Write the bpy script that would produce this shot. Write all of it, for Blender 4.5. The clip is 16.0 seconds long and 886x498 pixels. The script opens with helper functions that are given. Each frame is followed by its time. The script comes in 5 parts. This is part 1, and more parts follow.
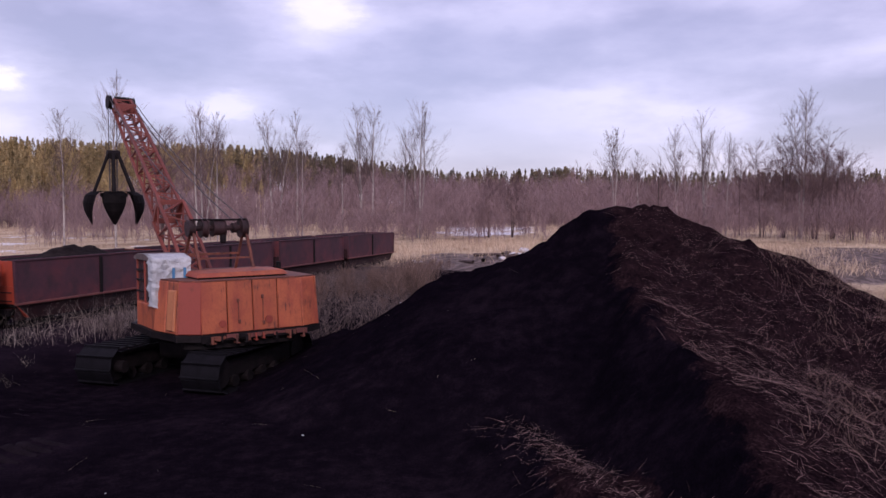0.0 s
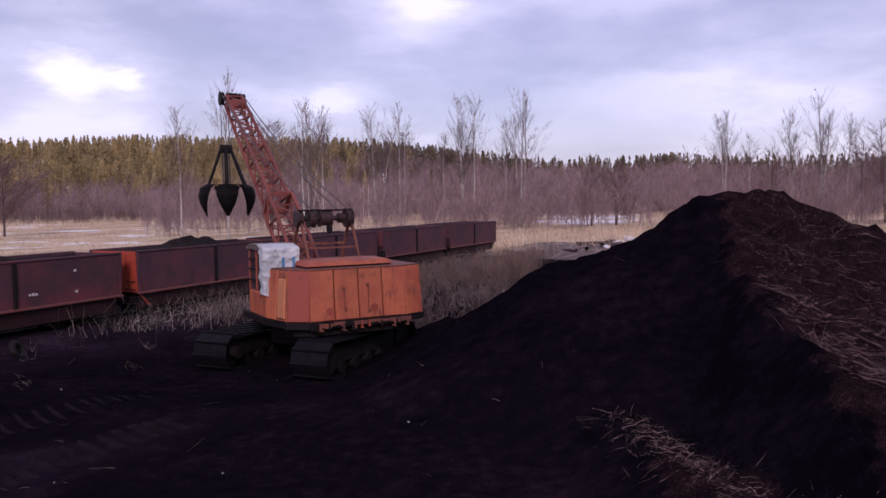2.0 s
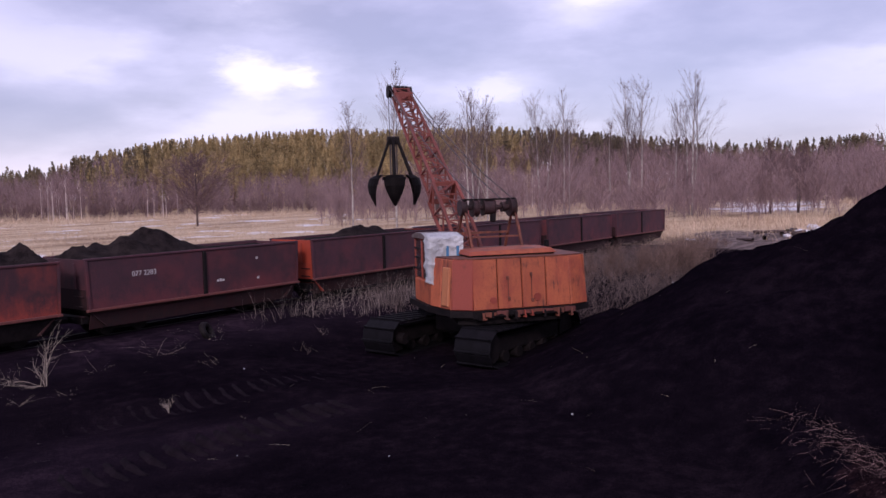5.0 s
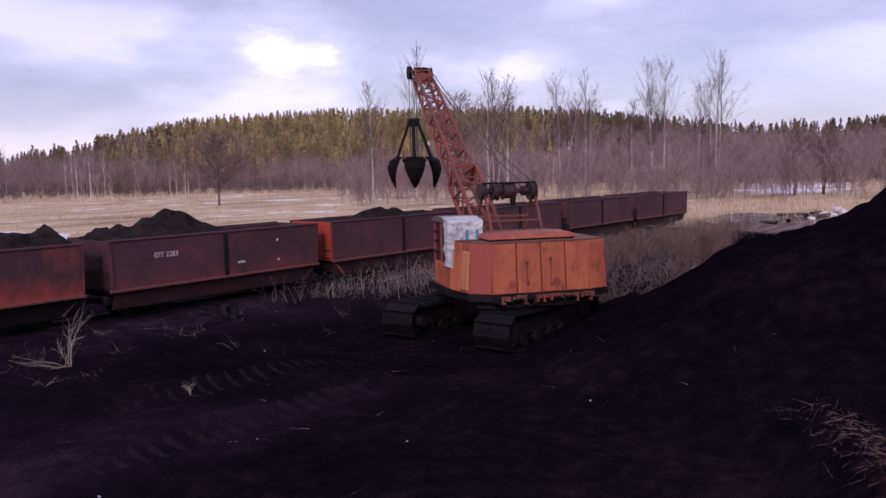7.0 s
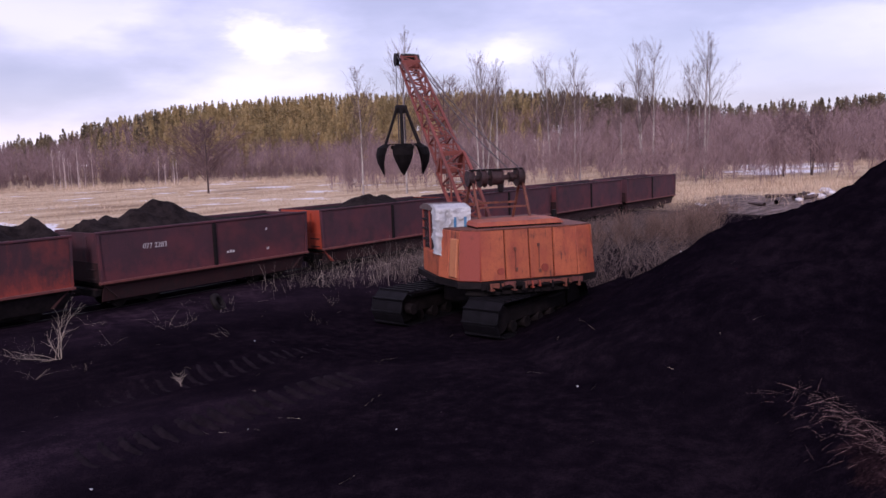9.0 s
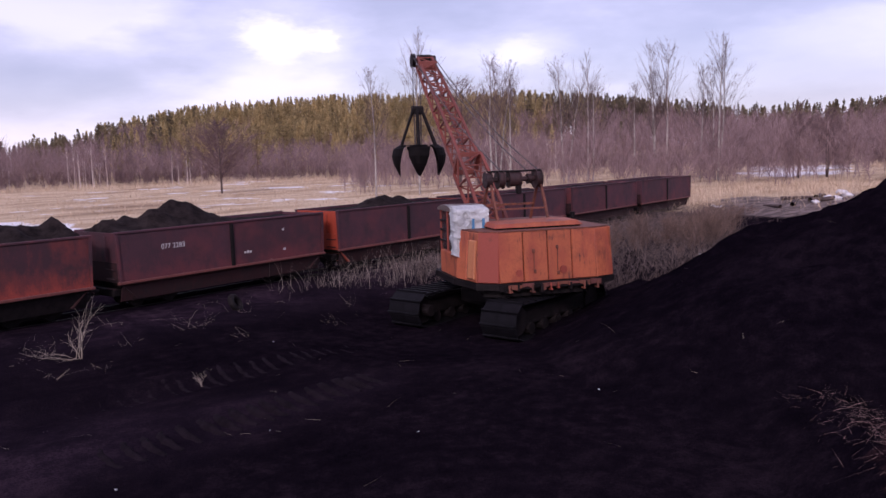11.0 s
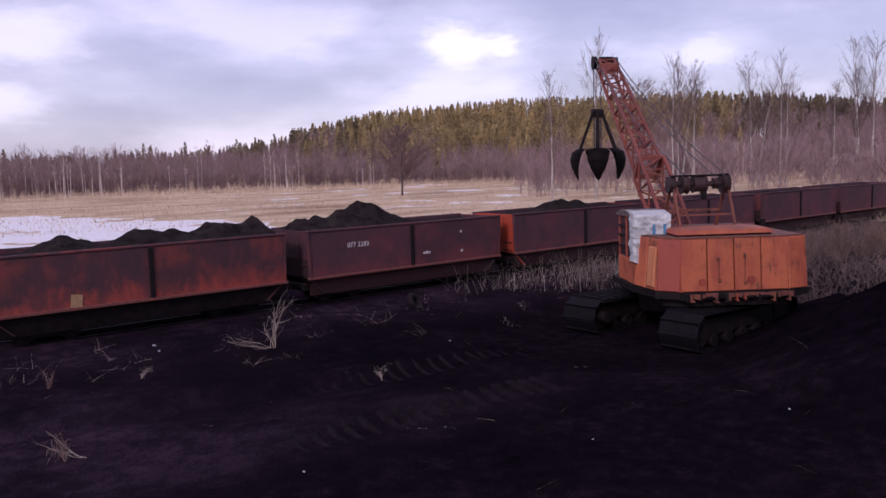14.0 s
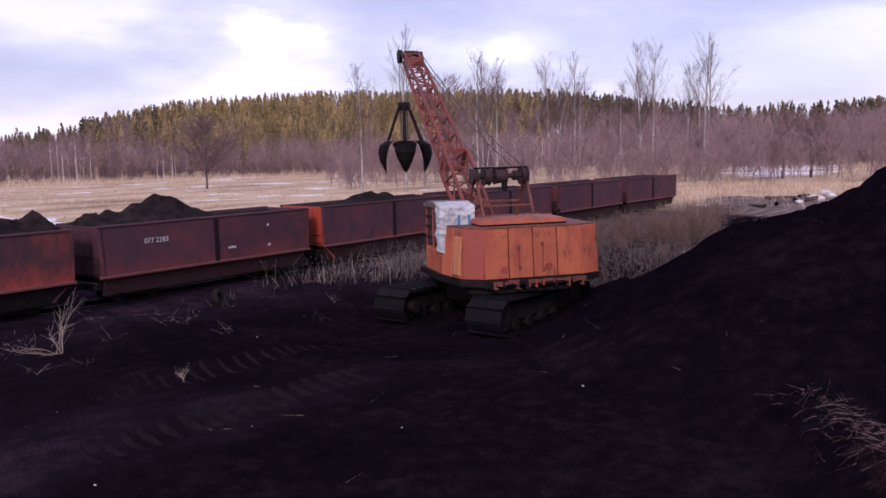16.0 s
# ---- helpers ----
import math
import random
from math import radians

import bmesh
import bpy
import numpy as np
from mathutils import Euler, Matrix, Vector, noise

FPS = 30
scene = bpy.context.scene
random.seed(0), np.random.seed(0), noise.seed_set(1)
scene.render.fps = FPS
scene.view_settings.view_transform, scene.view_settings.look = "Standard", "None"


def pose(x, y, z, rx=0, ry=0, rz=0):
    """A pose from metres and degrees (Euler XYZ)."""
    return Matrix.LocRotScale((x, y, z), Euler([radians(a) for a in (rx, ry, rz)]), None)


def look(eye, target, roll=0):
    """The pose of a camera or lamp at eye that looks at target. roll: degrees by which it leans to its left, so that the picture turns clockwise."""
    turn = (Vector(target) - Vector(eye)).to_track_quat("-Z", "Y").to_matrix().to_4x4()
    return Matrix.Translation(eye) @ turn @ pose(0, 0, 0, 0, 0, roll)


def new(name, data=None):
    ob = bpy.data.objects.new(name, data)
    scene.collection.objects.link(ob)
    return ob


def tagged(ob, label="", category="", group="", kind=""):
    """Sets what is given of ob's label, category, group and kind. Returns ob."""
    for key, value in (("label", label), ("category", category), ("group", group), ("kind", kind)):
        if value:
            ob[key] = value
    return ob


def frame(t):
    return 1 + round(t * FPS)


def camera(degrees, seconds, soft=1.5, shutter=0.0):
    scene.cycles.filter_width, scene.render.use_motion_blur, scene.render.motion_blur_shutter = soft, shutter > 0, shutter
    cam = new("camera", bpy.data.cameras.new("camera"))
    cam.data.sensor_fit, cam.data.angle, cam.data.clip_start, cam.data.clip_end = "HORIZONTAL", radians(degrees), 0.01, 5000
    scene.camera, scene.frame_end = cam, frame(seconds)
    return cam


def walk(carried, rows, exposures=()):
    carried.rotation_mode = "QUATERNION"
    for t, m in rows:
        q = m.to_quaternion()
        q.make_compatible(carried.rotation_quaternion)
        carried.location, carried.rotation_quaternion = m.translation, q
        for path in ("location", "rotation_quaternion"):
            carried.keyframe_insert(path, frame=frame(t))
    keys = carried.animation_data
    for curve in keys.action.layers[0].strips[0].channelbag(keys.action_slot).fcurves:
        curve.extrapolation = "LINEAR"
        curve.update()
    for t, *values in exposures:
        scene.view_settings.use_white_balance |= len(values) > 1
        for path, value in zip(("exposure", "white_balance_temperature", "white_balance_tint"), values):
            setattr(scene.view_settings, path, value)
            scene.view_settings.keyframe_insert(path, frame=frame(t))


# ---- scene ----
# ---- camera and path: x runs along the train, z up ----
cam = camera(58.17, 16.0, soft=1.5)
PATH = [
    (0, -10.90, -19.86, 3.80, -71.98, -2.88, 0.03),
    (0.5, -10.89, -19.85, 3.80, -69.89, -3.09, -0.59),
    (1, -10.86, -19.82, 3.78, -67.38, -3.61, -0.54),
    (1.5, -10.84, -19.81, 3.77, -66.67, -3.77, -0.33),
    (2, -10.85, -19.80, 3.78, -64.68, -3.61, -0.73),
    (2.5, -10.70, -19.75, 3.73, -61.43, -3.94, -0.65),
    (3, -10.72, -19.73, 3.73, -57.51, -3.85, -1.23),
    (3.5, -10.77, -19.73, 3.74, -54.14, -3.68, -1.55),
    (4, -10.72, -19.73, 3.76, -53.36, -4.07, -1.41),
    (6.3, -10.78, -19.78, 3.81, -51.51, -4.52, -1.57),
    (6.5, -10.72, -19.76, 3.86, -51.28, -5.04, -1.39),
    (7, -10.72, -19.76, 3.88, -51.41, -5.63, -1.20),
    (7.5, -10.71, -19.76, 3.90, -50.92, -6.03, -1.17),
    (8, -10.69, -19.78, 3.93, -51.39, -6.52, -1.37),
    (8.5, -10.73, -19.83, 3.95, -51.76, -6.71, -1.78),
    (9, -10.73, -19.86, 3.96, -52.01, -6.76, -1.87),
    (9.2, -10.72, -19.87, 3.94, -52.36, -6.67, -2.15),
    (11.3, -10.86, -19.69, 4.00, -50.55, -6.71, -1.48),
    (11.5, -10.91, -19.73, 4.01, -47.81, -6.41, -1.81),
    (12, -10.90, -19.71, 4.01, -41.00, -5.61, -2.23),
    (12.5, -10.91, -19.71, 3.99, -36.72, -5.16, -2.45),
    (13, -10.92, -19.75, 4.02, -35.35, -5.49, -2.11),
    (13.5, -10.88, -19.71, 3.97, -36.01, -5.41, -2.02),
    (14, -10.88, -19.68, 3.98, -38.70, -6.06, -1.62),
    (14.5, -10.82, -19.71, 3.97, -41.56, -6.59, -1.47),
    (15, -10.81, -19.75, 3.98, -44.96, -6.85, -1.51),
    (15.5, -10.76, -19.73, 4.00, -48.19, -6.84, -1.31),
    (16, -10.76, -19.69, 3.94, -52.20, -6.88, -1.24),
]


def eye_pose(x, y, z, yaw, pitch, roll):
    a, p = radians(90 + yaw), radians(pitch)
    ahead = Vector((math.cos(a) * math.cos(p), math.sin(a) * math.cos(p), math.sin(p)))
    return look((x, y, z), Vector((x, y, z)) + ahead, roll)


walk(cam, [(r[0], eye_pose(*r[1:])) for r in PATH],
     [(0.0, -0.22, 6150, 32), (4.0, -0.20, 6150, 32), (7.0, -0.14, 6150, 32), (8.0, -0.08, 6150, 32), (9.0, -0.03, 6150, 32), (11.5, -0.06, 6150, 32),
      (12.5, -0.24, 6150, 32), (13.5, -0.25, 6150, 32), (14.5, -0.10, 6150, 32), (15.5, 0.06, 6150, 32), (16.0, 0.07, 6150, 32)])

# ---- sky and sun ----
SUN_AT = Vector((-0.80, -0.42, 0.50)).normalized()
sun = new("sun", bpy.data.lights.new("sun", "SUN"))
sun.data.energy, sun.data.angle, sun.data.color = 1.7, radians(10), (1.0, 0.93, 0.84)
sun.matrix_world = look((0, 0, 60), Vector((0, 0, 60)) - SUN_AT)

world = bpy.data.worlds.new("overcast_sky")
scene.world = world
world.use_nodes = True


class Nodes:
    """Short hand for building node trees."""

    def __init__(self, tree):
        self.tree = tree
        tree.nodes.clear()

    def add(self, kind, inputs=None, operation="", smooth=False, attribute="", blend=""):
        n = self.tree.nodes.new(kind)
        if operation:
            n.operation = operation
        if smooth:
            n.interpolation_type = "SMOOTHSTEP"
        if attribute:
            n.attribute_name = attribute
        if blend:
            n.data_type, n.blend_type = "RGBA", blend
        for k, v in (inputs or {}).items():
            if isinstance(v, bpy.types.NodeSocket):
                self.tree.links.new(v, n.inputs[k])
            else:
                n.inputs[k].default_value = v
        return n

    def math(self, op, a, b=0.0, c=0.0):
        return self.add("ShaderNodeMath", {0: a, 1: b, 2: c}, operation=op).outputs[0]

    def vmath(self, op, a, b=(0, 0, 0)):
        return self.add("ShaderNodeVectorMath", {0: a, 1: b}, operation=op)

    def mix(self, f, a, b, blend="MIX"):
        n = self.add("ShaderNodeMix", {0: f, 6: a, 7: b}, blend=blend)
        return n.outputs[2]

    def noise(self, vec, scale, detail=4.0, rough=0.55):
        return self.add("ShaderNodeTexNoise", {"Vector": vec, "Scale": scale, "Detail": detail, "Roughness": rough}).outputs["Fac"]

    def step(self, v, lo, hi):
        return self.add("ShaderNodeMapRange", {0: v, 1: lo, 2: hi, 3: 0.0, 4: 1.0}, smooth=True).outputs[0]

    def ramp(self, fac, stops):
        n = self.add("ShaderNodeValToRGB", {0: fac})
        e = n.color_ramp.elements
        while len(e) < len(stops):
            e.new(0.5)
        for el, (p, c) in zip(e, stops):
            el.position, el.color = p, (*c, 1)
        return n.outputs[0]


def make_sky():
    n = Nodes(world.node_tree)
    way = n.add("ShaderNodeTexCoord").outputs["Generated"]
    sep = n.add("ShaderNodeSeparateXYZ", {0: way})
    up = n.math("ADD", n.math("MAXIMUM", sep.outputs[2], 0.0), 0.10)
    flat = n.add("ShaderNodeCombineXYZ", {0: n.math("DIVIDE", sep.outputs[0], up), 1: n.math("DIVIDE", sep.outputs[1], up), 2: 3.7}).outputs[0]
    bank = n.vmath("MULTIPLY", way, (1.0, 1.0, 2.9)).outputs[0]
    big = n.noise(bank, 3.6, 8, 0.52)
    fine = n.noise(flat, 0.6, 6, 0.6)
    f = n.math("ADD", n.math("MULTIPLY", big, 0.82), n.math("MULTIPLY", fine, 0.18))
    col = n.ramp(f, [(0.40, (0.39, 0.375, 0.475)), (0.47, (0.495, 0.475, 0.595)), (0.53, (0.625, 0.60, 0.725)), (0.60, (0.80, 0.77, 0.885))])
    # darker cloud banks, then bright gaps, each ragged at the edge
    curl = n.math("MULTIPLY", n.math("SUBTRACT", n.noise(bank, 5.0, 7, 0.55), 0.5), 0.20)
    wob = n.math("MULTIPLY", n.math("SUBTRACT", n.noise(bank, 11.0, 7, 0.60), 0.5), 0.11)

    def patch(az, el, size, amount, flat, ragged, inner, outer):
        d = Vector((math.cos(radians(az)), math.sin(radians(az)), el)).normalized()
        off = n.vmath("MULTIPLY", n.vmath("SUBTRACT", way, d).outputs[0], (1, 1, flat)).outputs[0]
        dist = n.math("ADD", n.vmath("LENGTH", off).outputs["Value"], ragged)
        return n.math("MULTIPLY", n.math("SUBTRACT", 1.0, n.step(dist, size * inner, size * outer)), amount)

    for az, el, size, deep in ((77.0, 0.035, 0.11, 0.75), (66.0, 0.085, 0.10, 0.75), (73.0, 0.135, 0.08, 0.5), (38.0, 0.19, 0.09, 0.40), (15.0, 0.195, 0.12, 0.55), (1.0, 0.20, 0.12, 0.50), (62.0, 0.22, 0.08, 0.40), (24.0, 0.12, 0.08, 0.35), (16.0, 0.085, 0.13, 0.55), (8.0, 0.06, 0.10, 0.35)):
        col = n.mix(patch(az, el, size, deep, 2.8, curl, 0.3, 1.9), col, (0.31, 0.31, 0.43, 1))
    for az, el, size, glow in ((50.0, 0.148, 0.044, 1.0), (46.8, 0.138, 0.020, 0.9), (33.5, 0.125, 0.026, 0.40), (78.0, 0.155, 0.055, 0.6), (80.0, 0.080, 0.045, 0.5),
                               (26.3, 0.235, 0.030, 1.0), (25.8, 0.275, 0.05, 1.0), (50.4, 0.262, 0.040, 1.0)):
        col = n.mix(patch(az, el, size * 1.5, glow * 0.45, 1.8, wob, 0.2, 2.2), col, (0.90, 0.87, 0.96, 1))
        col = n.mix(patch(az, el, size, glow * 0.95, 1.8, wob, 0.45, 1.5), col, (1.12, 1.08, 1.12, 1))
    sky = n.add("ShaderNodeTexSky")
    sky.sky_type, sky.sun_disc = "NISHITA", False
    sky.sun_elevation, sky.sun_rotation = math.asin(SUN_AT.z), math.atan2(SUN_AT.x, SUN_AT.y)
    low = n.step(sep.outputs[2], -0.02, 0.0)
    col = n.mix(low, (0.20, 0.17, 0.17, 1), col)
    a = n.add("ShaderNodeBackground", {0: sky.outputs[0], 1: 0.05})
    b = n.add("ShaderNodeBackground", {0: col, 1: 0.91})
    s = n.add("ShaderNodeAddShader", {0: a.outputs[0], 1: b.outputs[0]})
    n.add("ShaderNodeOutputWorld", {0: s.outputs[0]})


make_sky()


# ---- materials ----
def material(name):
    m = bpy.data.materials.new(name)
    m.use_nodes = True
    return m, Nodes(m.node_tree)


def finish(n, color, rough=0.8, metal=0.0, bump=None, strength=0.3, dist=0.02, spec=0.4):
    inp = {"Base Color": color, "Roughness": rough, "Metallic": metal, "Specular IOR Level": spec}
    if bump is not None:
        inp["Normal"] = n.add("ShaderNodeBump", {"Height": bump, "Strength": strength, "Distance": dist}).outputs[0]
    b = n.add("ShaderNodeBsdfPrincipled", inp)
    n.add("ShaderNodeOutputMaterial", {0: b.outputs[0]})


def painted(name, paint, rust, dark, wear=0.5, streak=0.5, soot=0.0, rough=0.55, foot=None, grain=5.0, drip=0.0):
    """Old paint on sheet steel: streaks, rust, grime, tone differing from piece to piece."""
    m, n = material(name)
    pos = n.add("ShaderNodeTexCoord").outputs["Object"]
    rnd = n.add("ShaderNodeObjectInfo").outputs["Random"]
    pos2 = n.vmath("ADD", pos, n.add("ShaderNodeCombineXYZ", {0: n.math("MULTIPLY", rnd, 37.0), 1: n.math("MULTIPLY", rnd, 11.0), 2: 0.0}).outputs[0]).outputs[0]
    tall = n.vmath("MULTIPLY", pos2, (grain, grain, 0.7)).outputs[0]
    a = n.noise(pos2, 1.6, 6, 0.65)
    s = n.noise(tall, 1.6, 5, 0.6)
    g = n.noise(pos2, 28.0, 3, 0.6)
    col = n.mix(n.math("MULTIPLY", rnd, 0.75), (*paint, 1), (*[c * 0.6 for c in paint], 1))
    run = n.math("MULTIPLY", n.step(s, 0.47, 0.66), streak)
    if foot:  # rust creeping up from the bottom edge, between two heights
        zz = n.add("ShaderNodeSeparateXYZ", {0: pos}).outputs[2]
        up = n.math("ADD", zz, n.math("MULTIPLY", n.math("SUBTRACT", n.math("ADD", n.math("MULTIPLY", s, 0.6), n.math("MULTIPLY", a, 0.4)), 0.5), 2.6))
        run = n.math("MAXIMUM", n.math("MULTIPLY", run, 0.25), n.math("MULTIPLY", n.math("SUBTRACT", 1.0, n.step(up, foot[0], foot[1])), streak))
    col = n.mix(run, col, (*rust, 1))
    col = n.mix(n.math("MULTIPLY", n.step(a, 0.64 - wear * 0.2, 0.74), 0.8), col, (*dark, 1))
    if soot:
        col = n.mix(n.math("MULTIPLY", n.step(n.math("ADD", n.math("MULTIPLY", a, 0.6), n.math("MULTIPLY", g, 0.4)), 0.35, 0.62), soot), col, (0.02, 0.015, 0.017, 1))
    col = n.mix(n.math("MULTIPLY", n.step(g, 0.45, 0.75), 0.22), col, (*dark, 1))
    if drip:  # thin dark runs below joints and bolts
        thin = n.noise(n.vmath("MULTIPLY", pos2, (9.0, 9.0, 0.9)).outputs[0], 1.5, 5, 0.7)
        col = n.mix(n.math("MULTIPLY", n.math("MULTIPLY", n.step(thin, 0.55, 0.66), n.step(a, 0.40, 0.60)), drip), col, (*dark, 1))
        blot = n.noise(pos2, 0.9, 4, 0.55)
        col = n.mix(n.math("MULTIPLY", n.step(blot, 0.50, 0.72), drip * 0.7), col, (*rust, 1))
    finish(n, col, rough, 0.0, n.math("ADD", a, n.math("MULTIPLY", g, 0.3)), 0.35, 0.012)
    return m


def simple(name, c1, c2, scale=6.0, rough=0.85, bump=0.4, dist=0.02, island=0.0, spec=0.3):
    """Two-tone grain; with island, tone differs from one loose piece to the next."""
    m, n = material(name)
    pos = n.add("ShaderNodeTexCoord").outputs["Object"]
    a = n.noise(pos, scale, 6, 0.65)
    b = n.noise(pos, scale * 9.0, 3, 0.6)
    f = n.math("ADD", n.math("MULTIPLY", a, 0.7), n.math("MULTIPLY", b, 0.3))
    if island:
        r = n.add("ShaderNodeNewGeometry").outputs["Random Per Island"]
        f = n.math("ADD", n.math("MULTIPLY", f, 1.0 - island), n.math("MULTIPLY", r, island))
    lo = 0.5 - (0.5 if island else 0.18)
    hi = 0.5 + (0.5 if island else 0.18)
    col = n.mix(n.step(f, lo, hi), (*c1, 1), (*c2, 1))
    finish(n, col, rough, 0.0, f, bump, dist, spec)
    return m


ORANGE = painted("faded_orange_paint", (0.50, 0.126, 0.054), (0.27, 0.052, 0.034), (0.085, 0.026, 0.022), 0.75, 0.65, 0.12, 0.6, None, 2.4, 1.0)
ORANGE_DULL = painted("dull_red_paint", (0.31, 0.060, 0.040), (0.27, 0.052, 0.032), (0.10, 0.03, 0.02), 0.4, 0.5)
DOOR = painted("pale_orange_door_paint", (0.62, 0.235, 0.105), (0.40, 0.11, 0.05), (0.14, 0.05, 0.035), 0.5, 0.5, 0.05, 0.6, None, 2.4, 0.6)
BOOM_RED = painted("rusty_red_paint", (0.225, 0.054, 0.040), (0.15, 0.04, 0.03), (0.07, 0.025, 0.022), 0.5, 0.4)
ROOF = painted("rust_brown_roof", (0.20, 0.062, 0.04), (0.32, 0.085, 0.04), (0.05, 0.02, 0.018), 0.6, 0.5, 0.35, 0.7)
WAGON = painted("purple_brown_wagon_paint", (0.080, 0.028, 0.041), (0.160, 0.032, 0.036), (0.036, 0.018, 0.026), 0.55, 0.6, 0.32, 0.7, (0.65, 1.5), 1.3, 0.5)
WAGON_RUST = painted("rust_streaked_wagon_paint", (0.078, 0.026, 0.037), (0.36, 0.055, 0.033), (0.030, 0.016, 0.022), 0.5, 0.72, 0.35, 0.65, (0.72, 1.42), 2.2, 0.4)
# grimy red, darkened further so the colour holds the shade below the sills
WAGON_LOW = painted("grimy_shaded_red_hopper_paint", (0.030, 0.0060, 0.0085), (0.062, 0.0095, 0.011), (0.009, 0.005, 0.007), 0.5, 0.4, 0.45, 0.9)
WAGON_ORANGE = painted("bright_rust_end_paint", (0.38, 0.054, 0.026), (0.30, 0.046, 0.026), (0.08, 0.025, 0.02), 0.3, 0.4)
EDGE_RUST = painted("rubbed_rust_edge", (0.15, 0.048, 0.043), (0.26, 0.075, 0.05), (0.07, 0.03, 0.028), 0.4, 0.4)
GRIME = simple("oily_black_steel", (0.0045, 0.004, 0.0045), (0.017, 0.012, 0.0135), 5.0, 0.65, 0.6, 0.02, 0, 0.12)
SHOE = simple("worn_track_steel", (0.0028, 0.0026, 0.0034), (0.010, 0.0088, 0.012), 4.0, 0.6, 0.6, 0.02, 0, 0.10)
STEEL = simple("bare_greased_steel", (0.05, 0.035, 0.035), (0.16, 0.11, 0.105), 7.0, 0.45, 0.4, 0.01, 0, 0.5)
DRUM = simple("rusty_drum_steel", (0.014, 0.008, 0.009), (0.055, 0.026, 0.028), 6.0, 0.6, 0.5, 0.015)
CABLE = simple("wire_rope", (0.04, 0.035, 0.04), (0.10, 0.085, 0.09), 30.0, 0.6, 0.2, 0.005)
CLOTH = simple("white_woven_sack", (0.40, 0.41, 0.44), (0.60, 0.61, 0.63), 4.0, 0.75, 1.0, 0.10)
BLUE = simple("blue_sack_print", (0.05, 0.16, 0.30), (0.09, 0.24, 0.40), 9.0, 0.75, 0.2)
WHITE_PAINT = simple("chalky_white_lettering", (0.45, 0.42, 0.43), (0.62, 0.60, 0.60), 20.0, 0.8, 0.2)
STICKER = simple("tan_weathered_plate", (0.22, 0.13, 0.06), (0.38, 0.25, 0.14), 12.0, 0.8, 0.3)
GLASS_DARK = simple("dusty_cab_glass", (0.02, 0.02, 0.024), (0.06, 0.055, 0.06), 6.0, 0.12, 0.1, 0.01, 0, 0.5)
PEAT = simple("black_peat", (0.006, 0.0045, 0.0055), (0.034, 0.025, 0.025), 3.2, 0.97, 0.9, 0.06, 0, 0.05)
PEAT_WET = simple("pressed_damp_peat", (0.0070, 0.0048, 0.0070), (0.0165, 0.0108, 0.0155), 3.0, 0.95, 0.8, 0.03, 0, 0.03)
STRAW = simple("dry_straw", (0.020, 0.010, 0.012), (0.52, 0.34, 0.315), 9.0, 0.85, 0.2, 0.01, 0.75)
PALE_REED = simple("bleached_reed", (0.045, 0.032, 0.030), (0.50, 0.41, 0.36), 9.0, 0.85, 0.2, 0.01, 0.8)
REED = simple("dead_reed", (0.034, 0.023, 0.025), (0.235, 0.172, 0.158), 9.0, 0.85, 0.2, 0.01, 0.75)
# pale tan blades; the sun on the open field is put into their colour
FIELD_REED = simple("sunlit_field_reed", (0.27, 0.185, 0.12), (0.72, 0.555, 0.41), 9.0, 0.85, 0.2, 0.01, 0.8)
BARK_BIRCH = simple("birch_bark", (0.17, 0.14, 0.13), (0.50, 0.45, 0.42), 1.4, 0.8, 0.4, 0.02)
BARK_DARK = simple("dark_bark", (0.045, 0.03, 0.028), (0.13, 0.09, 0.085), 2.0, 0.9, 0.5, 0.02)
TWIG = simple("grey_twigs", (0.065, 0.045, 0.047), (0.20, 0.145, 0.14), 2.0, 0.9, 0.1, 0.01, 0.6)
THICKET = simple("bare_thicket", (0.118, 0.073, 0.080), (0.375, 0.262, 0.265), 0.35, 0.9, 0.1, 0.01, 0.8)
WHITE_STEMS = simple("pale_birch_stems", (0.46, 0.38, 0.36), (0.84, 0.74, 0.70), 0.8, 0.85, 0.1, 0.01, 0.7)
DARK_TWIG = simple("dark_twigs", (0.09, 0.056, 0.060), (0.24, 0.160, 0.160), 2.0, 0.9, 0.1, 0.01, 0.6)
def needles(name, dark, mid, light):
    """Pine needles: tone drifting from tree to tree and spray to spray, some light passing through; the sun on the wood
    is part of the given colours.
    """
    m, n = material(name)
    pos = n.add("ShaderNodeTexCoord").outputs["Object"]
    isle = n.add("ShaderNodeNewGeometry").outputs["Random Per Island"]
    f = n.math("ADD", n.math("MULTIPLY", n.noise(pos, 0.16, 3, 0.6), 0.55), n.math("ADD", n.math("MULTIPLY", n.noise(pos, 0.02, 3, 0.5), 0.25), n.math("MULTIPLY", isle, 0.20)))
    col = n.ramp(f, [(0.36, dark), (0.49, mid), (0.62, light)])
    a = n.add("ShaderNodeBsdfDiffuse", {"Color": col})
    b = n.add("ShaderNodeBsdfTranslucent", {"Color": col})
    mix = n.add("ShaderNodeMixShader", {0: 0.38, 1: a.outputs[0], 2: b.outputs[0]})
    n.add("ShaderNodeOutputMaterial", {0: mix.outputs[0]})
    return m


